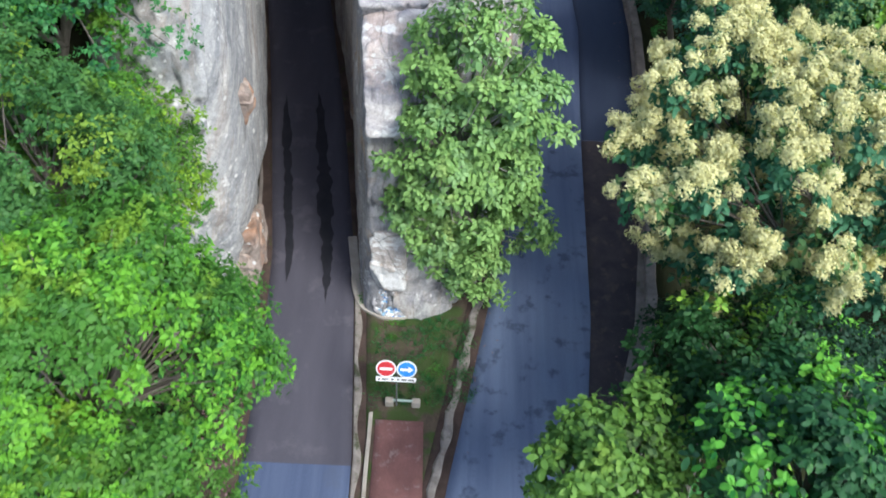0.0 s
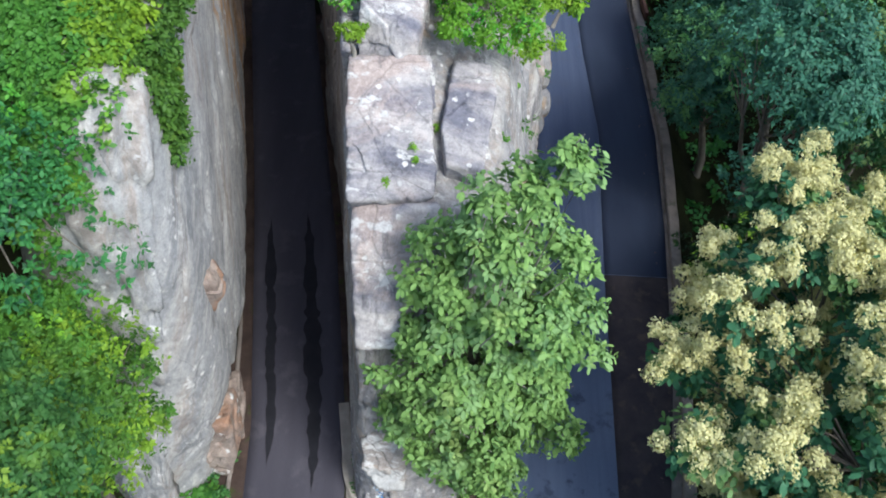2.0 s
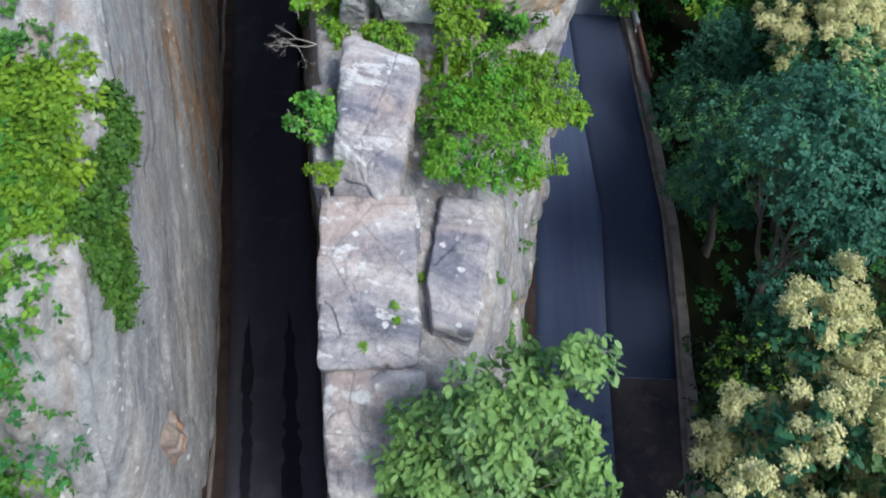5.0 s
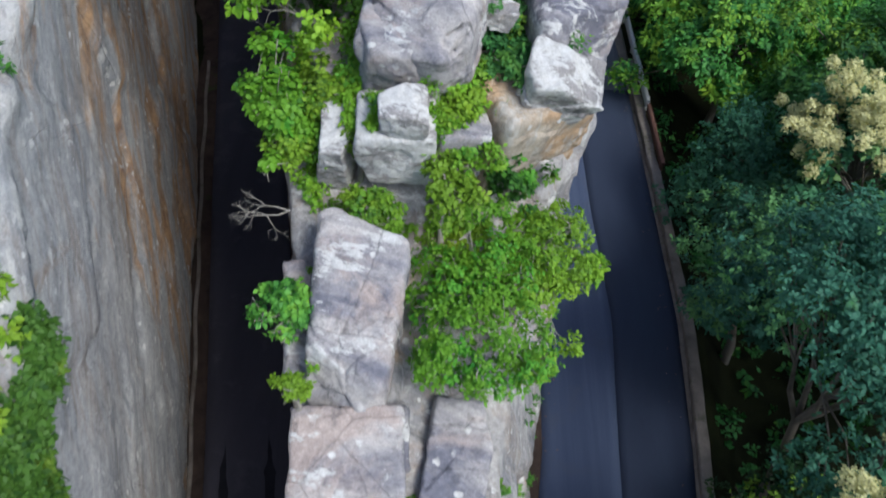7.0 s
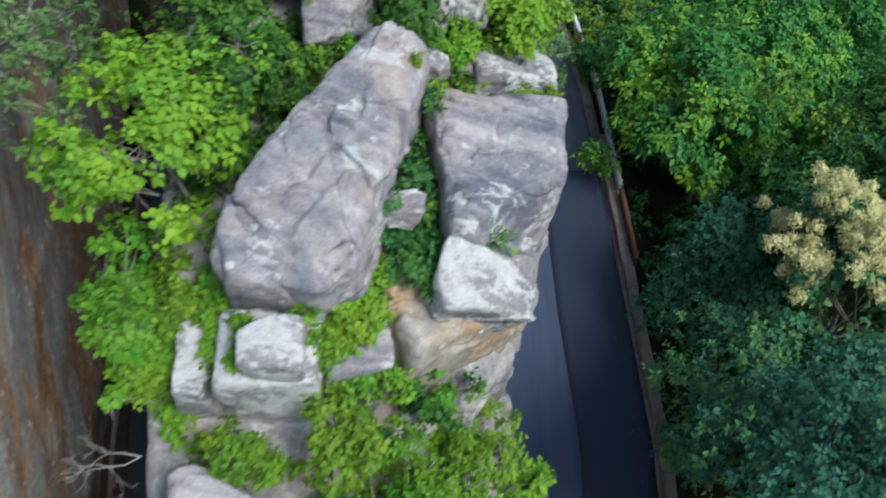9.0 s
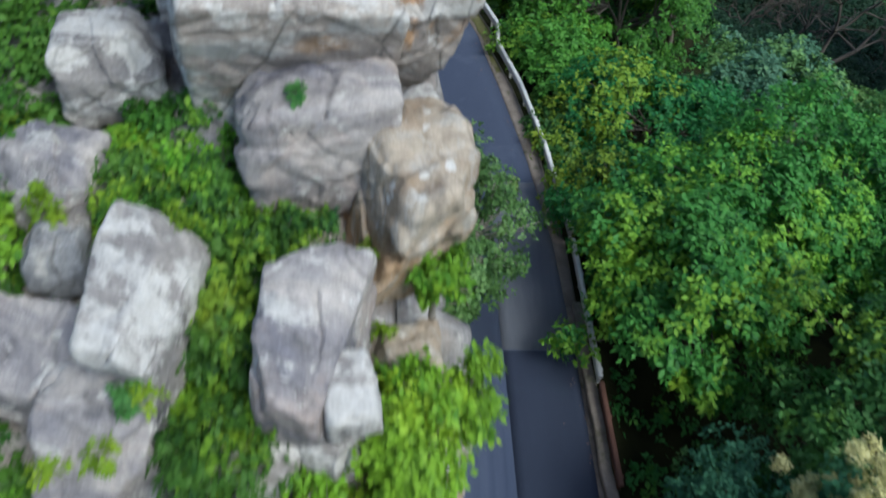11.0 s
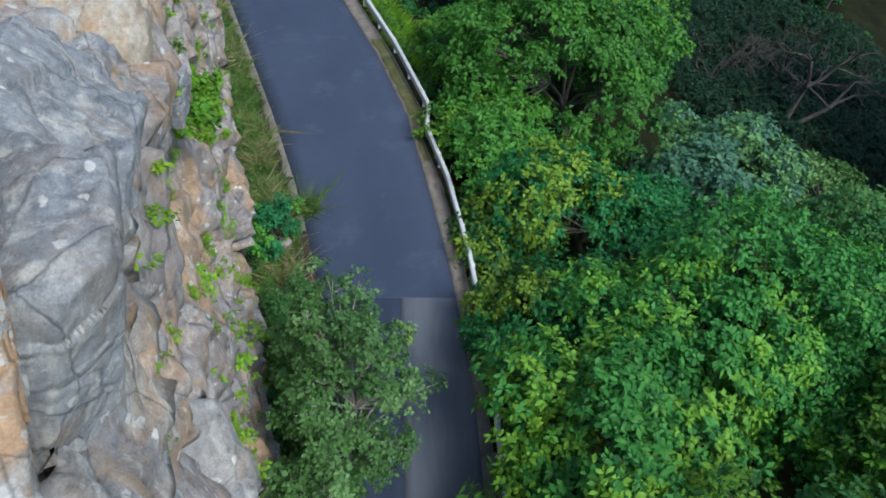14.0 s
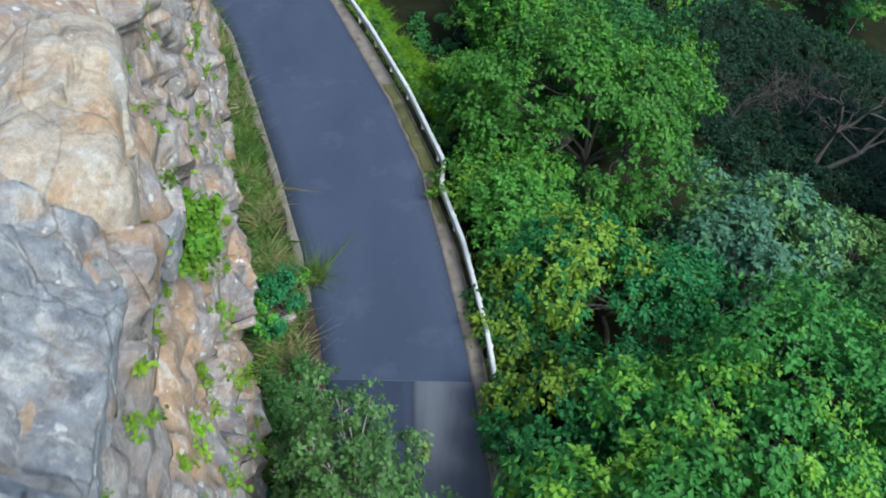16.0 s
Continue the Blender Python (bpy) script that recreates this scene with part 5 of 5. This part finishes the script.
plant_mat("undergrowth", "dark green undergrowth on the slope", [(x, y, gz(x, y)) for x, y in np.random.RandomState(5).uniform((5.0, 10), (50, 115), (1500, 2)) if x > float(edge(RY, WALL_X, y)) + 0.9 and not (x > 22 and 66 < y < 100 and x + y > 0)], LEAF_DARK, 300, 0.24, 15, 0.95)
# thicket leaves coloured near black to stand in for the ravine's shade
plant_mat("undergrowth", "ravine thicket with leaves darkened for shade", [(x, y, gz(x, y) + 0.3) for x, y in np.random.RandomState(15).uniform((21.5, 65), (48, 104), (1500, 2))], LEAF_SHADED, 307, 0.2, 20, 0.9)
# added trees outside the view, there only to block sun from the ravine
for x, y, z in ((38, 63, 0), (41, 71, 0), (44, 79, -1), (38, 56, 1)):
    wood("unseen tall tree added to shade the ravine", x, y, z, 4.0, 4.2, 6.0, 0.28, LEAF_DARK, 500 + y, dense=0.5, per=36, lobe=1.3, fill=0.7)
plant_mat("undergrowth", "green weeds along the drop", [(float(edge(RY, WALL_X, y)) + 0.75 + abs(d), y, gz(float(edge(RY, WALL_X, y)) + 0.75, y) + 0.3) for y, d in zip(np.random.RandomState(6).uniform(46, 84, 90), np.random.RandomState(7).normal(size=90) * 0.35)], LEAF_BRIGHT, 301, 0.13, 14, 0.4)
plant_mat("undergrowth", "leafy undergrowth on the western slope", [(x, y, gz(x, y)) for x, y in np.random.RandomState(8).uniform((-14, 2), (-5.8, 19), (300, 2))], LEAF_BRIGHT, 302, 0.17, 16, 0.6)

for k, (x, y, z) in enumerate(((0.95, 32.6, 15.2), (0.9, 34.4, 15.8), (-0.2, 35.6, 15.6), (2.9, 33.2, 14.8))):
    tree("bush", "low leafy bush between the boulders", (x, y, z - 1.2), (x, y, z), (0.55, 0.95, 0.55), 0.11, LEAF_BRIGHT if k < 3 else LEAF_LIME, 400 + k, 26, 18, 8, 0.36, 0.6, lump=0.5, **R)
for k, (x, y, z, rx, ry, rz, mat) in enumerate(((0.3, 25.9, 13.1, 0.45, 0.5, 0.4, LEAF_LIME), (0.75, 27.9, 13.7, 0.4, 0.7, 0.5, LEAF_LIME), (-0.95, 25.7, 12.9, 0.5, 0.35, 0.25, LEAF_LIME), (1.35, 28.9, 14.0, 0.4, 1.0, 0.4, LEAF_DARK), (-1.7, 27.6, 13.6, 0.5, 0.9, 0.5, LEAF_LIME), (1.6, 27.2, 12.4, 0.5, 0.6, 0.5, LEAF_BRIGHT), (-1.4, 31.3, 15.2, 0.7, 1.2, 0.6, LEAF_BRIGHT), (-2.2, 33.2, 15.6, 0.8, 1.6, 0.7, LEAF_BRIGHT), (-2.3, 36.0, 16.2, 0.9, 1.6, 0.7, LEAF_BRIGHT))):
    tree("bush", "leafy bush wedged between rock blocks", (x, y, z - 0.9), (x, y, z), (rx, ry, rz), 0.11, mat, 430 + k, int(10 + 22 * rx * ry), 15, 8, 0.26, 0.6, lump=0.5, **R)
for k, (x, y, z) in enumerate(((0.5, 35.5, 16.0), (-0.4, 35.9, 16.1), (1.3, 35.1, 15.9), (0.2, 36.3, 16.3))):
    tree("bush", "leafy green bush under the summit block", (x, y, z - 1.2), (x, y, z), (0.6, 0.6, 0.5), 0.1, LEAF_BRIGHT, 460 + k, 24, 18, 8, 0.32, 0.6, lump=0.5, **R)
# scrub in the gaps between the boulders
for k, (x, y, z, rx, ry, rz, mat) in enumerate((
    (0.35, 27.75, 14.2, 0.35, 0.5, 0.35, LEAF_LIME), (0.25, 27.15, 13.8, 0.4, 0.35, 0.35, LEAF_LIME), (1.2, 29.2, 14.6, 0.35, 0.7, 0.4, LEAF_DARK), (1.5, 28.1, 14.2, 0.3, 0.6, 0.4, LEAF_DARK),
    (0.95, 28.35, 14.3, 0.35, 0.5, 0.4, LEAF_DARK), (-1.2, 26.75, 13.5, 0.25, 0.35, 0.3, LEAF_LIME), (-1.3, 28.2, 14.1, 0.35, 0.6, 0.4, LEAF_LIME), (-2.3, 27.0, 13.1, 0.4, 0.6, 0.4, LEAF_LIME), (0.7, 26.6, 13.2, 0.4, 0.35, 0.3, LEAF_LIME),
    (0.75, 35.6, 15.7, 0.7, 0.7, 0.45, LEAF_BRIGHT), (1.0, 34.8, 15.5, 0.5, 0.6, 0.45, LEAF_BRIGHT), (0.95, 34.0, 15.4, 0.45, 0.6, 0.4, LEAF_BRIGHT), (0.85, 33.3, 15.2, 0.4, 0.5, 0.35, LEAF_LIME), (1.35, 36.1, 16.0, 0.5, 0.5, 0.4, LEAF_BRIGHT),
    (2.75, 33.7, 14.8, 0.35, 0.6, 0.45, LEAF_LIME), (1.95, 32.7, 14.6, 0.4, 0.45, 0.4, LEAF_LIME), (3.15, 32.0, 13.8, 0.35, 0.45, 0.4, LEAF_LIME), (3.5, 34.2, 14.2, 0.4, 0.5, 0.45, YOUNG_YELLOW), (-0.1, 32.1, 14.5, 0.4, 0.35, 0.35, LEAF_LIME),
    (-1.4, 32.4, 14.4, 0.8, 0.7, 0.5, LEAF_BRIGHT), (-0.9, 31.5, 14.4, 0.6, 0.6, 0.5, LEAF_BRIGHT), (-1.75, 34.9, 16.0, 0.4, 0.4, 0.35, LEAF_LIME), (0.3, 35.5, 16.0, 0.6, 0.6, 0.45, LEAF_BRIGHT), (-0.4, 36.2, 16.2, 0.45, 0.4, 0.4, LEAF_LIME), (3.2, 35.2, 15.4, 0.35, 0.4, 0.4, LEAF_LIME),
)):
    tree("bush", "low scrub growing in a gap between boulders", (x, y, z - 0.9), (x, y, z), (rx, ry, rz), 0.1, mat, 600 + k, int(9 + 40 * rx * ry), 16, 8, 0.24, 0.6, lump=0.6, **R)
# a leafless tree in the ravine
rd = np.random.RandomState(77)
BARK_DARK = grainy("dark_bark", (0.045, 0.04, 0.035), (0.11, 0.10, 0.085), 3, 30, 0.95, 0.02, streak=(1, 1, 0.3))


def grow(p, way, length, radius, depth, pieces):
    q = p + way * length
    pieces.append(tube([p, (p + q) / 2 + rd.normal(size=3) * length * 0.08, q], [radius, radius * 0.85, radius * 0.65], 6))
    if depth:
        for _ in range(3):
            grow(q, unit((way + rd.normal(size=3) * 0.6)[None])[0], length * rd.uniform(0.5, 0.8), radius * 0.6, depth - 1, pieces)


for x, y, size, label, ways in (
    (27.9, 73.8, 3.0, "leafless grey tree leaning in the dark ravine", ((0.35, 0.35, 1.0), (0.9, 0.1, 0.6))),
    (24.5, 79.0, 1.8, "leafless tangle of dark branches", ((0.3, -0.1, 0.8), (-0.4, 0.3, 0.9), (0.5, 0.5, 0.7))),
    (31.0, 84.0, 2.0, "leafless tangle of dark branches", ((0.2, -0.3, 0.8), (-0.6, 0.1, 0.8), (0.6, 0.3, 0.6))),
    (21.8, 66.6, 1.5, "thin dead tree between green crowns", ((-0.3, -0.2, 1.0), (0.5, 0.2, 0.9))),
):
    snag = thing("dead_tree", (x, y, gz(x, y)), label, "tree", "trees")
    for way in ways:
        pieces = []
        grow(np.array((0.0, 0.0, -0.3)), unit(np.array([way]))[0], size, 0.06 * size, 4, pieces)
        part("limb", mesh_from("limb", *gather(pieces)), BARK_DARK, snag)

for x, y, z, size, ways in ((-2.3, 25.8, 12.6, 0.42, ((-1.0, -0.1, 0.35), (-0.9, -0.5, 0.2))), (-2.5, 29.2, 14.2, 0.5, ((-0.9, 0.2, 0.4), (-1.0, -0.3, 0.3)))):
    snag = thing("dead_bush", (x, y, z), "leafless twiggy bush leaning over the narrow road", "bush", "bushes on the ridge")
    for way in ways:
        pieces = []
        grow(np.array((0.0, 0.0, 0.0)), unit(np.array([way]))[0], size, 0.03 * size, 3, pieces)
        part("limb", mesh_from("limb", *gather(pieces)), BARK_PALE, snag)

rl = np.random.RandomState(19)
grass("grass", "bright green grass on the bank beyond the rail", [(x, y, gz(x, y)) for x, y in ((float(edge(RY, WALL_X, y)) + d, y) for y, d in rl.uniform((68.5, 0.5), (82, 3.4), (420, 2)))], 14, 0.4, 46, LEAF_LIME)
# verge below the cliff, and grass between the roads
sheet("verge", np.arange(41, 99, 0.4), lambda y: edge([41, 44, 48, 52, 60, 72, 95], [2.4, 1.4, 0.6, -0.3, -2.2, -5.2, -15], y), lambda y: edge(RY, R_LEFT, y) - 0.7, 9, 0.045, VERGE_EARTH, label="grassy earth verge below the cliff", category="ground")
rg = np.random.RandomState(11)
STRAW = leaf_material("straw_blades", (0.20, 0.17, 0.08), (0.36, 0.31, 0.17), (0.48, 0.43, 0.27), young_cover=0.5, vary=0.0)
for mat, n, tall, label in ((GRASS, 300, 0.55, "tufts of green and yellow grass on the verge"), (STRAW, 45, 0.75, "tall straw-coloured grass on the verge"), (LEAF_DULL, 240, 0.45, "dull green grass tufts on the verge")):
    grass("grass", label, [(float(edge(RY, R_LEFT, y)) - 0.4 - 0.9 * d, y, 0.03) for y, d in zip(rg.uniform(46, 80, n), rg.uniform(0, 1, n) ** 0.7 * (1.0 + 0.8 * rg.uniform(0, 1, n)))], 12 + n, tall, 60, mat)
plant_mat("weeds", "green weeds at the cliff's foot", [(float(edge(RY, R_LEFT, y)) - 1.3 - 0.4 * abs(d), y, 0.05) for y, d in zip(rg.uniform(46, 60, 46), rg.normal(size=46))], LEAF_TEAL, 303, 0.15, 16, 0.45)
plant_mat("weeds", "dull scrub and weeds on the verge", [(float(edge(RY, R_LEFT, y)) - 0.75 - 0.5 * abs(d), y, 0.05 + 0.12 * abs(d)) for y, d in zip(rg.uniform(46, 76, 430), rg.normal(size=430))], LEAF_BRIGHT, 304, 0.12, 12, 0.3)
tree("bush", "dark leafy bush at the cliff's foot", (1.0, 55.6, 0.0), (0.9, 55.6, 0.9), (0.8, 1.6, 0.9), 0.12, LEAF_TEAL, 305, 34, 18, 8, 0.4, 0.6, category="bush", trunk=0.05, group="bushes on the verge")
tree("bush", "dull green bush at the cliff's foot", (1.9, 51.8, 0.0), (1.8, 51.8, 0.9), (0.8, 1.5, 0.9), 0.11, LEAF_DULL, 306, 34, 18, 8, 0.4, 0.6, category="bush", trunk=0.05, group="bushes on the verge")
grass("grass", "clump of tall dry grass leaning over the road", [(1.55 + 0.12 * k, 57.4 + 0.15 * (k % 3), 0.03) for k in range(6)], 15, 0.8, 60)
grass("grass", "short grass between the two roads", [(x, y, 0.04) for x, y in rg.uniform((-1.2, 12.5), (1.9, 17.4), (230, 2)) if y > 14.2], 13, 0.12, 22, LEAF_DARK)
# ---------------------------------------------------------------- parapet and guard rail
def along_wall(y0, y1, step):
    y = np.arange(y0, y1 + 1e-6, step)
    return np.stack([edge(RY, WALL_X, y), y, 0 * y], 1)


def swept(line, profile):
    """A closed profile (offset to the right, height) swept along a line on the ground."""
    way = unit(np.gradient(line, axis=0))
    right = np.stack([way[:, 1], -way[:, 0], 0 * way[:, 0]], 1)
    prof = np.array(profile)
    v = line[:, None] + right[:, None] * prof[None, :, :1] + np.array((0, 0, 1.0)) * prof[None, :, 1:]
    n, k = len(line), len(prof)
    f = []
    for r in range(n - 1):
        for s in range(k):
            t = (s + 1) % k
            f.append((r * k + s, r * k + t, (r + 1) * k + t, (r + 1) * k + s))
    return v.reshape(-1, 3), np.array(f)


line = along_wall(8, 47, 0.3)
line[:, 0] += 0.05 * vnoise(line * 1.3, 4)
wall = part("parapet", mesh_from("parapet", *swept(line, [(-0.14, -0.6), (-0.16, 0.32), (-0.12, 0.36), (0.16, 0.38), (0.2, 0.33), (0.2, -1.5)]), False), CONCRETE)
tagged(wall, "low weathered brown concrete parapet along the drop", "wall", "", "structure")


def guard_rail(y0, y1, mat, label):
    root = thing("guard_rail", (0, 0, 0), label, "guard rail", "guard rails")
    part("beam", mesh_from("beam", *swept(along_wall(y0, y1, 0.35) + np.array((0.18, 0, 0)), [(0, 0.42), (0.06, 0.46), (0.0, 0.54), (0.06, 0.60), (-0.02, 0.68), (0.0, 0.74), (0.05, 0.765), (0.11, 0.765), (0.15, 0.74), (0.16, 0.68), (0.1, 0.60), (0.05, 0.54), (0.1, 0.46), (0.04, 0.40)])), mat, root)
    bm = None
    for y in np.arange(y0 + 0.3, y1, 2.0):
        bm = bmesh.new()
        x = float(edge(RY, WALL_X, y)) + 0.32
        box(bm, (x, y, 0.05), (0.1, 0.12, 1.35), bevel=0.01)
        part("post", bm, mat, root)


guard_rail(40.0, 43.6, RUST, "rusty brown steel guard rail with a loose end")
guard_rail(43.7, 49.9, GALV, "white-grey steel guard rail half hidden by leaves")
guard_rail(50.0, 96.0, GALV, "pale galvanised guard rail along the bend")
# ---------------------------------------------------------------- the fork between the roads
sheet("red_paving", np.arange(-4, 13.81, 0.4), lambda y: edge([-4, 11, 14], [-0.9, -0.98, -1.0], y), lambda y: edge([-4, 11, 14], [0.1, 0.52, 0.42], y), 7, 0.075, REDPAVE, label="worn red concrete paving at the fork", category="pavement", skirt=0.1)


def kerb(points, width, height, label, mat=None):
    line = np.array([(x, y, 0) for x, y in points], float)
    s = np.linspace(0, len(line) - 1, (len(line) - 1) * 8 + 1)
    fine = np.stack([np.interp(s, np.arange(len(line)), line[:, k]) for k in range(3)], 1)
    for _ in range(6):
        fine[1:-1] = (fine[:-2] + 2 * fine[1:-1] + fine[2:]) / 4
    fine[:, :2] += 0.015 * np.stack([vnoise(fine * 3, 2), vnoise(fine * 3, 7)], 1)
    w = width / 2
    ob = part("kerb", mesh_from("kerb", *swept(fine, [(-w, -0.2), (-w, height * 0.85), (-w * 0.8, height), (w * 0.8, height), (w, height * 0.85), (w, -0.2)]), False), mat or CONCRETE)
    return tagged(ob, label, "kerb", "", "structure")


PALE = grainy("pale_concrete", (0.26, 0.23, 0.19), (0.40, 0.36, 0.31), 1.8, 45, 0.9, 0.008)
kerb([(-2.35, 20.5), (-2.12, 19.2), (-2.0, 18.3), (-1.72, 17.65), (-1.1, 17.32), (-0.5, 17.32), (0.0, 17.6)], 0.32, 0.16, "curved pale concrete kerb round the rock's foot", PALE)
kerb([(-1.13, 2.0), (-1.12, 8.0), (-1.15, 13.8)], 0.12, 0.14, "thin pale kerb beside the red paving", PALE)

# a low barrier: two concrete stubs with a green bar
barrier = thing("road_barrier", (-0.22, 14.15, 0.05), "low barrier with concrete stubs and a green bar", "barrier")
for x in (-0.4, 0.4):
    bm = bmesh.new()
    box(bm, (x, 0, 0.12), (0.26, 0.2, 0.3), bevel=0.04)
    part("stub", bm, PALE, barrier)
bm = bmesh.new()
box(bm, (0, 0, 0.24), (0.62, 0.06, 0.06), bevel=0.012)
GREENBAR = grainy("pale_green_paint", (0.30, 0.42, 0.36), (0.42, 0.52, 0.46), 5, 60, 0.6, 0.002)
part("bar", bm, GREENBAR, barrier, "pale green painted bar")


# the road sign: two discs and a plate on one post
def disc(radius, thick, m, sides=40):
    bm = bmesh.new()
    bmesh.ops.create_cone(bm, cap_ends=True, segments=sides, radius1=radius, radius2=radius, depth=thick, matrix=m)
    return bm


sign = thing("road_sign", (-0.4, 14.05, 0.0), "red no-entry and blue arrow signs above a white plate", "road sign")
lean = Matrix.Translation((0, 0, 2.3)) @ pose(0, 0, 0, 90 - 24, 0, 0)
bm = bmesh.new()
bmesh.ops.create_cone(bm, cap_ends=True, segments=14, radius1=0.024, radius2=0.024, depth=2.3, matrix=pose(0, 0.06, 1.05))
part("post", bm, DARKGREY, sign)
for x, colour, word in ((-0.29, RED, "red no-entry disc"), (0.29, BLUE, "blue disc with an arrow")):
    rim = part("disc", disc(0.285, 0.02, lean @ pose(x, 0, 0)), WHITE, sign, "white-rimmed sign disc")
    part("face", disc(0.245, 0.006, lean @ pose(x, 0, 0.014)), colour, rim, word)
    bm = bmesh.new()
    if colour is RED:
        box(bm, (x, 0, 0.02), (0.36, 0.085, 0.006), bevel=0)
        name = "bar"
    else:
        box(bm, (x - 0.05, 0, 0.02), (0.26, 0.075, 0.006), bevel=0)
        tip = [bm.verts.new((x + dx, dy, dz)) for dz in (0.017, 0.023) for dx, dy in ((0.05, 0.11), (0.05, -0.11), (0.19, 0))]
        for f in ((3, 4, 5), (2, 1, 0), (0, 1, 4, 3), (1, 2, 5, 4), (2, 0, 3, 5)):
            bm.faces.new([tip[k] for k in f])
        name = "arrow"
    bm.transform(lean)
    part(name, bm, WHITE, rim)
bm = bmesh.new()
box(bm, (0, -0.36, 0.0), (1.14, 0.15, 0.016), bevel=0.003)
bm.transform(lean)
plate = part("plate", bm, WHITE, sign, "narrow white plate with illegible dark marks")
for k, (x, w) in enumerate(((-0.48, 0.06), (-0.31, 0.2), (-0.1, 0.1), (0.06, 0.08), (0.22, 0.16), (0.42, 0.18))):
    bm = bmesh.new()
    box(bm, (x, -0.36, 0.011), (w, 0.06, 0.004), bevel=0)
    bm.transform(lean)
    part("mark", bm, DARKGREY, plate)

# the rock's painted foot
boulder((-0.75, 17.88, 0.75), (1.25, 0.9, 1.9), (-14, 0, 2), 40, ROCK_GREY, "flat-faced rock with faded blue and white graffiti", 9, 2, 40, "boulder", "rocks at the fork")
boulder((-0.9, 18.0, 2.6), (1.1, 1.2, 2.2), (-14, 0, 2), 41, ROCK_OCHRE, "reddish rock above the painted one", 7, 4, 40, "boulder", "rocks at the fork")
rg = np.random.RandomState(21)
flakes = {"white": [], "blue": [], "pale": []}
for k in range(150):
    x, z = rg.uniform(-1.28, -0.24), rg.uniform(0.12, 1.5)
    key = ("white", "white", "blue", "pale")[rg.randint(4)]
    a = rg.uniform(0, 6.28)
    n = rg.randint(4, 7)
    ring = [(x + rg.uniform(0.03, 0.10) * math.cos(a + 6.28 * i / n), rg.uniform(0.6, 1.0), z + rg.uniform(0.02, 0.06) * math.sin(a + 6.28 * i / n)) for i in range(n)]
    flakes[key].append(ring)
PAINTED = bpy.data.objects[[o.name for o in bpy.data.objects if o.get("label", "").startswith("flat-faced rock")][0]]
SKIN = BVHTree.FromPolygons([PAINTED.matrix_world @ v.co for v in PAINTED.data.vertices], [p.vertices[:] for p in PAINTED.data.polygons])
for key, mat, word in (("white", WHITE, "flaking white paint"), ("blue", BLUE, "flaking blue paint"), ("pale", PALEBLUE, "flaking pale blue paint")):
    bm = bmesh.new()
    for ring in flakes[key]:
        verts = []
        for x, _, z in ring:
            spot = SKIN.ray_cast(Vector((x, 10, z)), Vector((0, 1, 0)))[0]
            if spot is None:
                break
            verts.append((spot.x, spot.y - 0.012, spot.z))
        else:
            bm.faces.new([bm.verts.new(PAINTED.matrix_world.inverted() @ Vector(v)) for v in verts])
    tagged(part("paint", bm, mat, PAINTED, word), kind="stuff")
plant_mat("moss_tuft", "green moss along the rock's foot", [(-1.75 + 0.1 * math.sin(y * 9), y, 0.12) for y in np.arange(17.7, 20.6, 0.12)], LEAF_DARK, 310, 0.06, 10, 0.13)

# loose stones and leaf litter at the road's western edge
rg = np.random.RandomState(31)
pieces = []
for k in range(900):
    y = rg.uniform(5, 15.5)
    x = float(edge(LY, L_LEFT, y)) - rg.uniform(0.15, 2.4)
    d = unit(rg.normal(size=(8, 3))) * rg.uniform(0.02, 0.07) * np.array((1, 1, 0.6)) + np.array((x, y, max(gz(x, y), 0.03) + 0.03))
    pieces.append((d, np.array([(0, 1, 2), (2, 3, 4), (4, 5, 6), (6, 7, 0), (1, 3, 5), (0, 2, 4), (1, 5, 7), (3, 6, 7)])))
LITTER = grainy("leaf_litter", (0.09, 0.05, 0.05), (0.26, 0.17, 0.16), 9, 40, 0.95, 0.01)
tagged(part("leaf_litter", mesh_from("leaf_litter", *gather(pieces), False), LITTER), "reddish brown leaf litter and gravel", "litter", "", "stuff")
for k, (x, y, s) in enumerate(((-5.55, 18.3, 0.5), (-5.3, 17.2, 0.35), (-5.9, 18.6, 0.4), (-5.25, 16.6, 0.3))):
    boulder((x, y, 0.12), (s, s * 0.8, s * 0.7), (10 * k, 0, 40 * k), 60 + k, ROCK_RED, "reddish loose stone at the foot of the cliff", 3, 5, 16, "stone", "stones")
plant_mat("weeds", "green weeds at the foot of the cliff", [(x, y, 0.1) for x, y in rg.uniform((-7.2, 16.0), (-5.4, 18.9), (46, 2))], LEAF_DARK, 308, 0.11, 12, 0.28)
# fallen leaves and grit along both roads
pieces = []
for k in range(260):
    y = rg.uniform(10, 76)
    side = rg.randint(2)
    x = float(edge(RY, R_LEFT, y)) + abs(rg.normal()) * 0.3 if side else float(edge(RY, R_RIGHT, y)) - abs(rg.normal()) * 0.35
    a = rg.uniform(0, 6.28)
    r = rg.uniform(0.02, 0.05)
    ring = np.array([(x + r * math.cos(a), y + r * math.sin(a), 0.075), (x - 0.5 * r * math.sin(a), y + 0.5 * r * math.cos(a), 0.085), (x - r * math.cos(a), y - r * math.sin(a), 0.075), (x + 0.5 * r * math.sin(a), y - 0.5 * r * math.cos(a), 0.085)])
    pieces.append((ring, np.array([(0, 1, 2, 3)])))
tagged(part("fallen_leaves", mesh_from("fallen_leaves", *gather(pieces), False), LITTER), "dry fallen leaves on the road edges", "litter", "", "stuff")
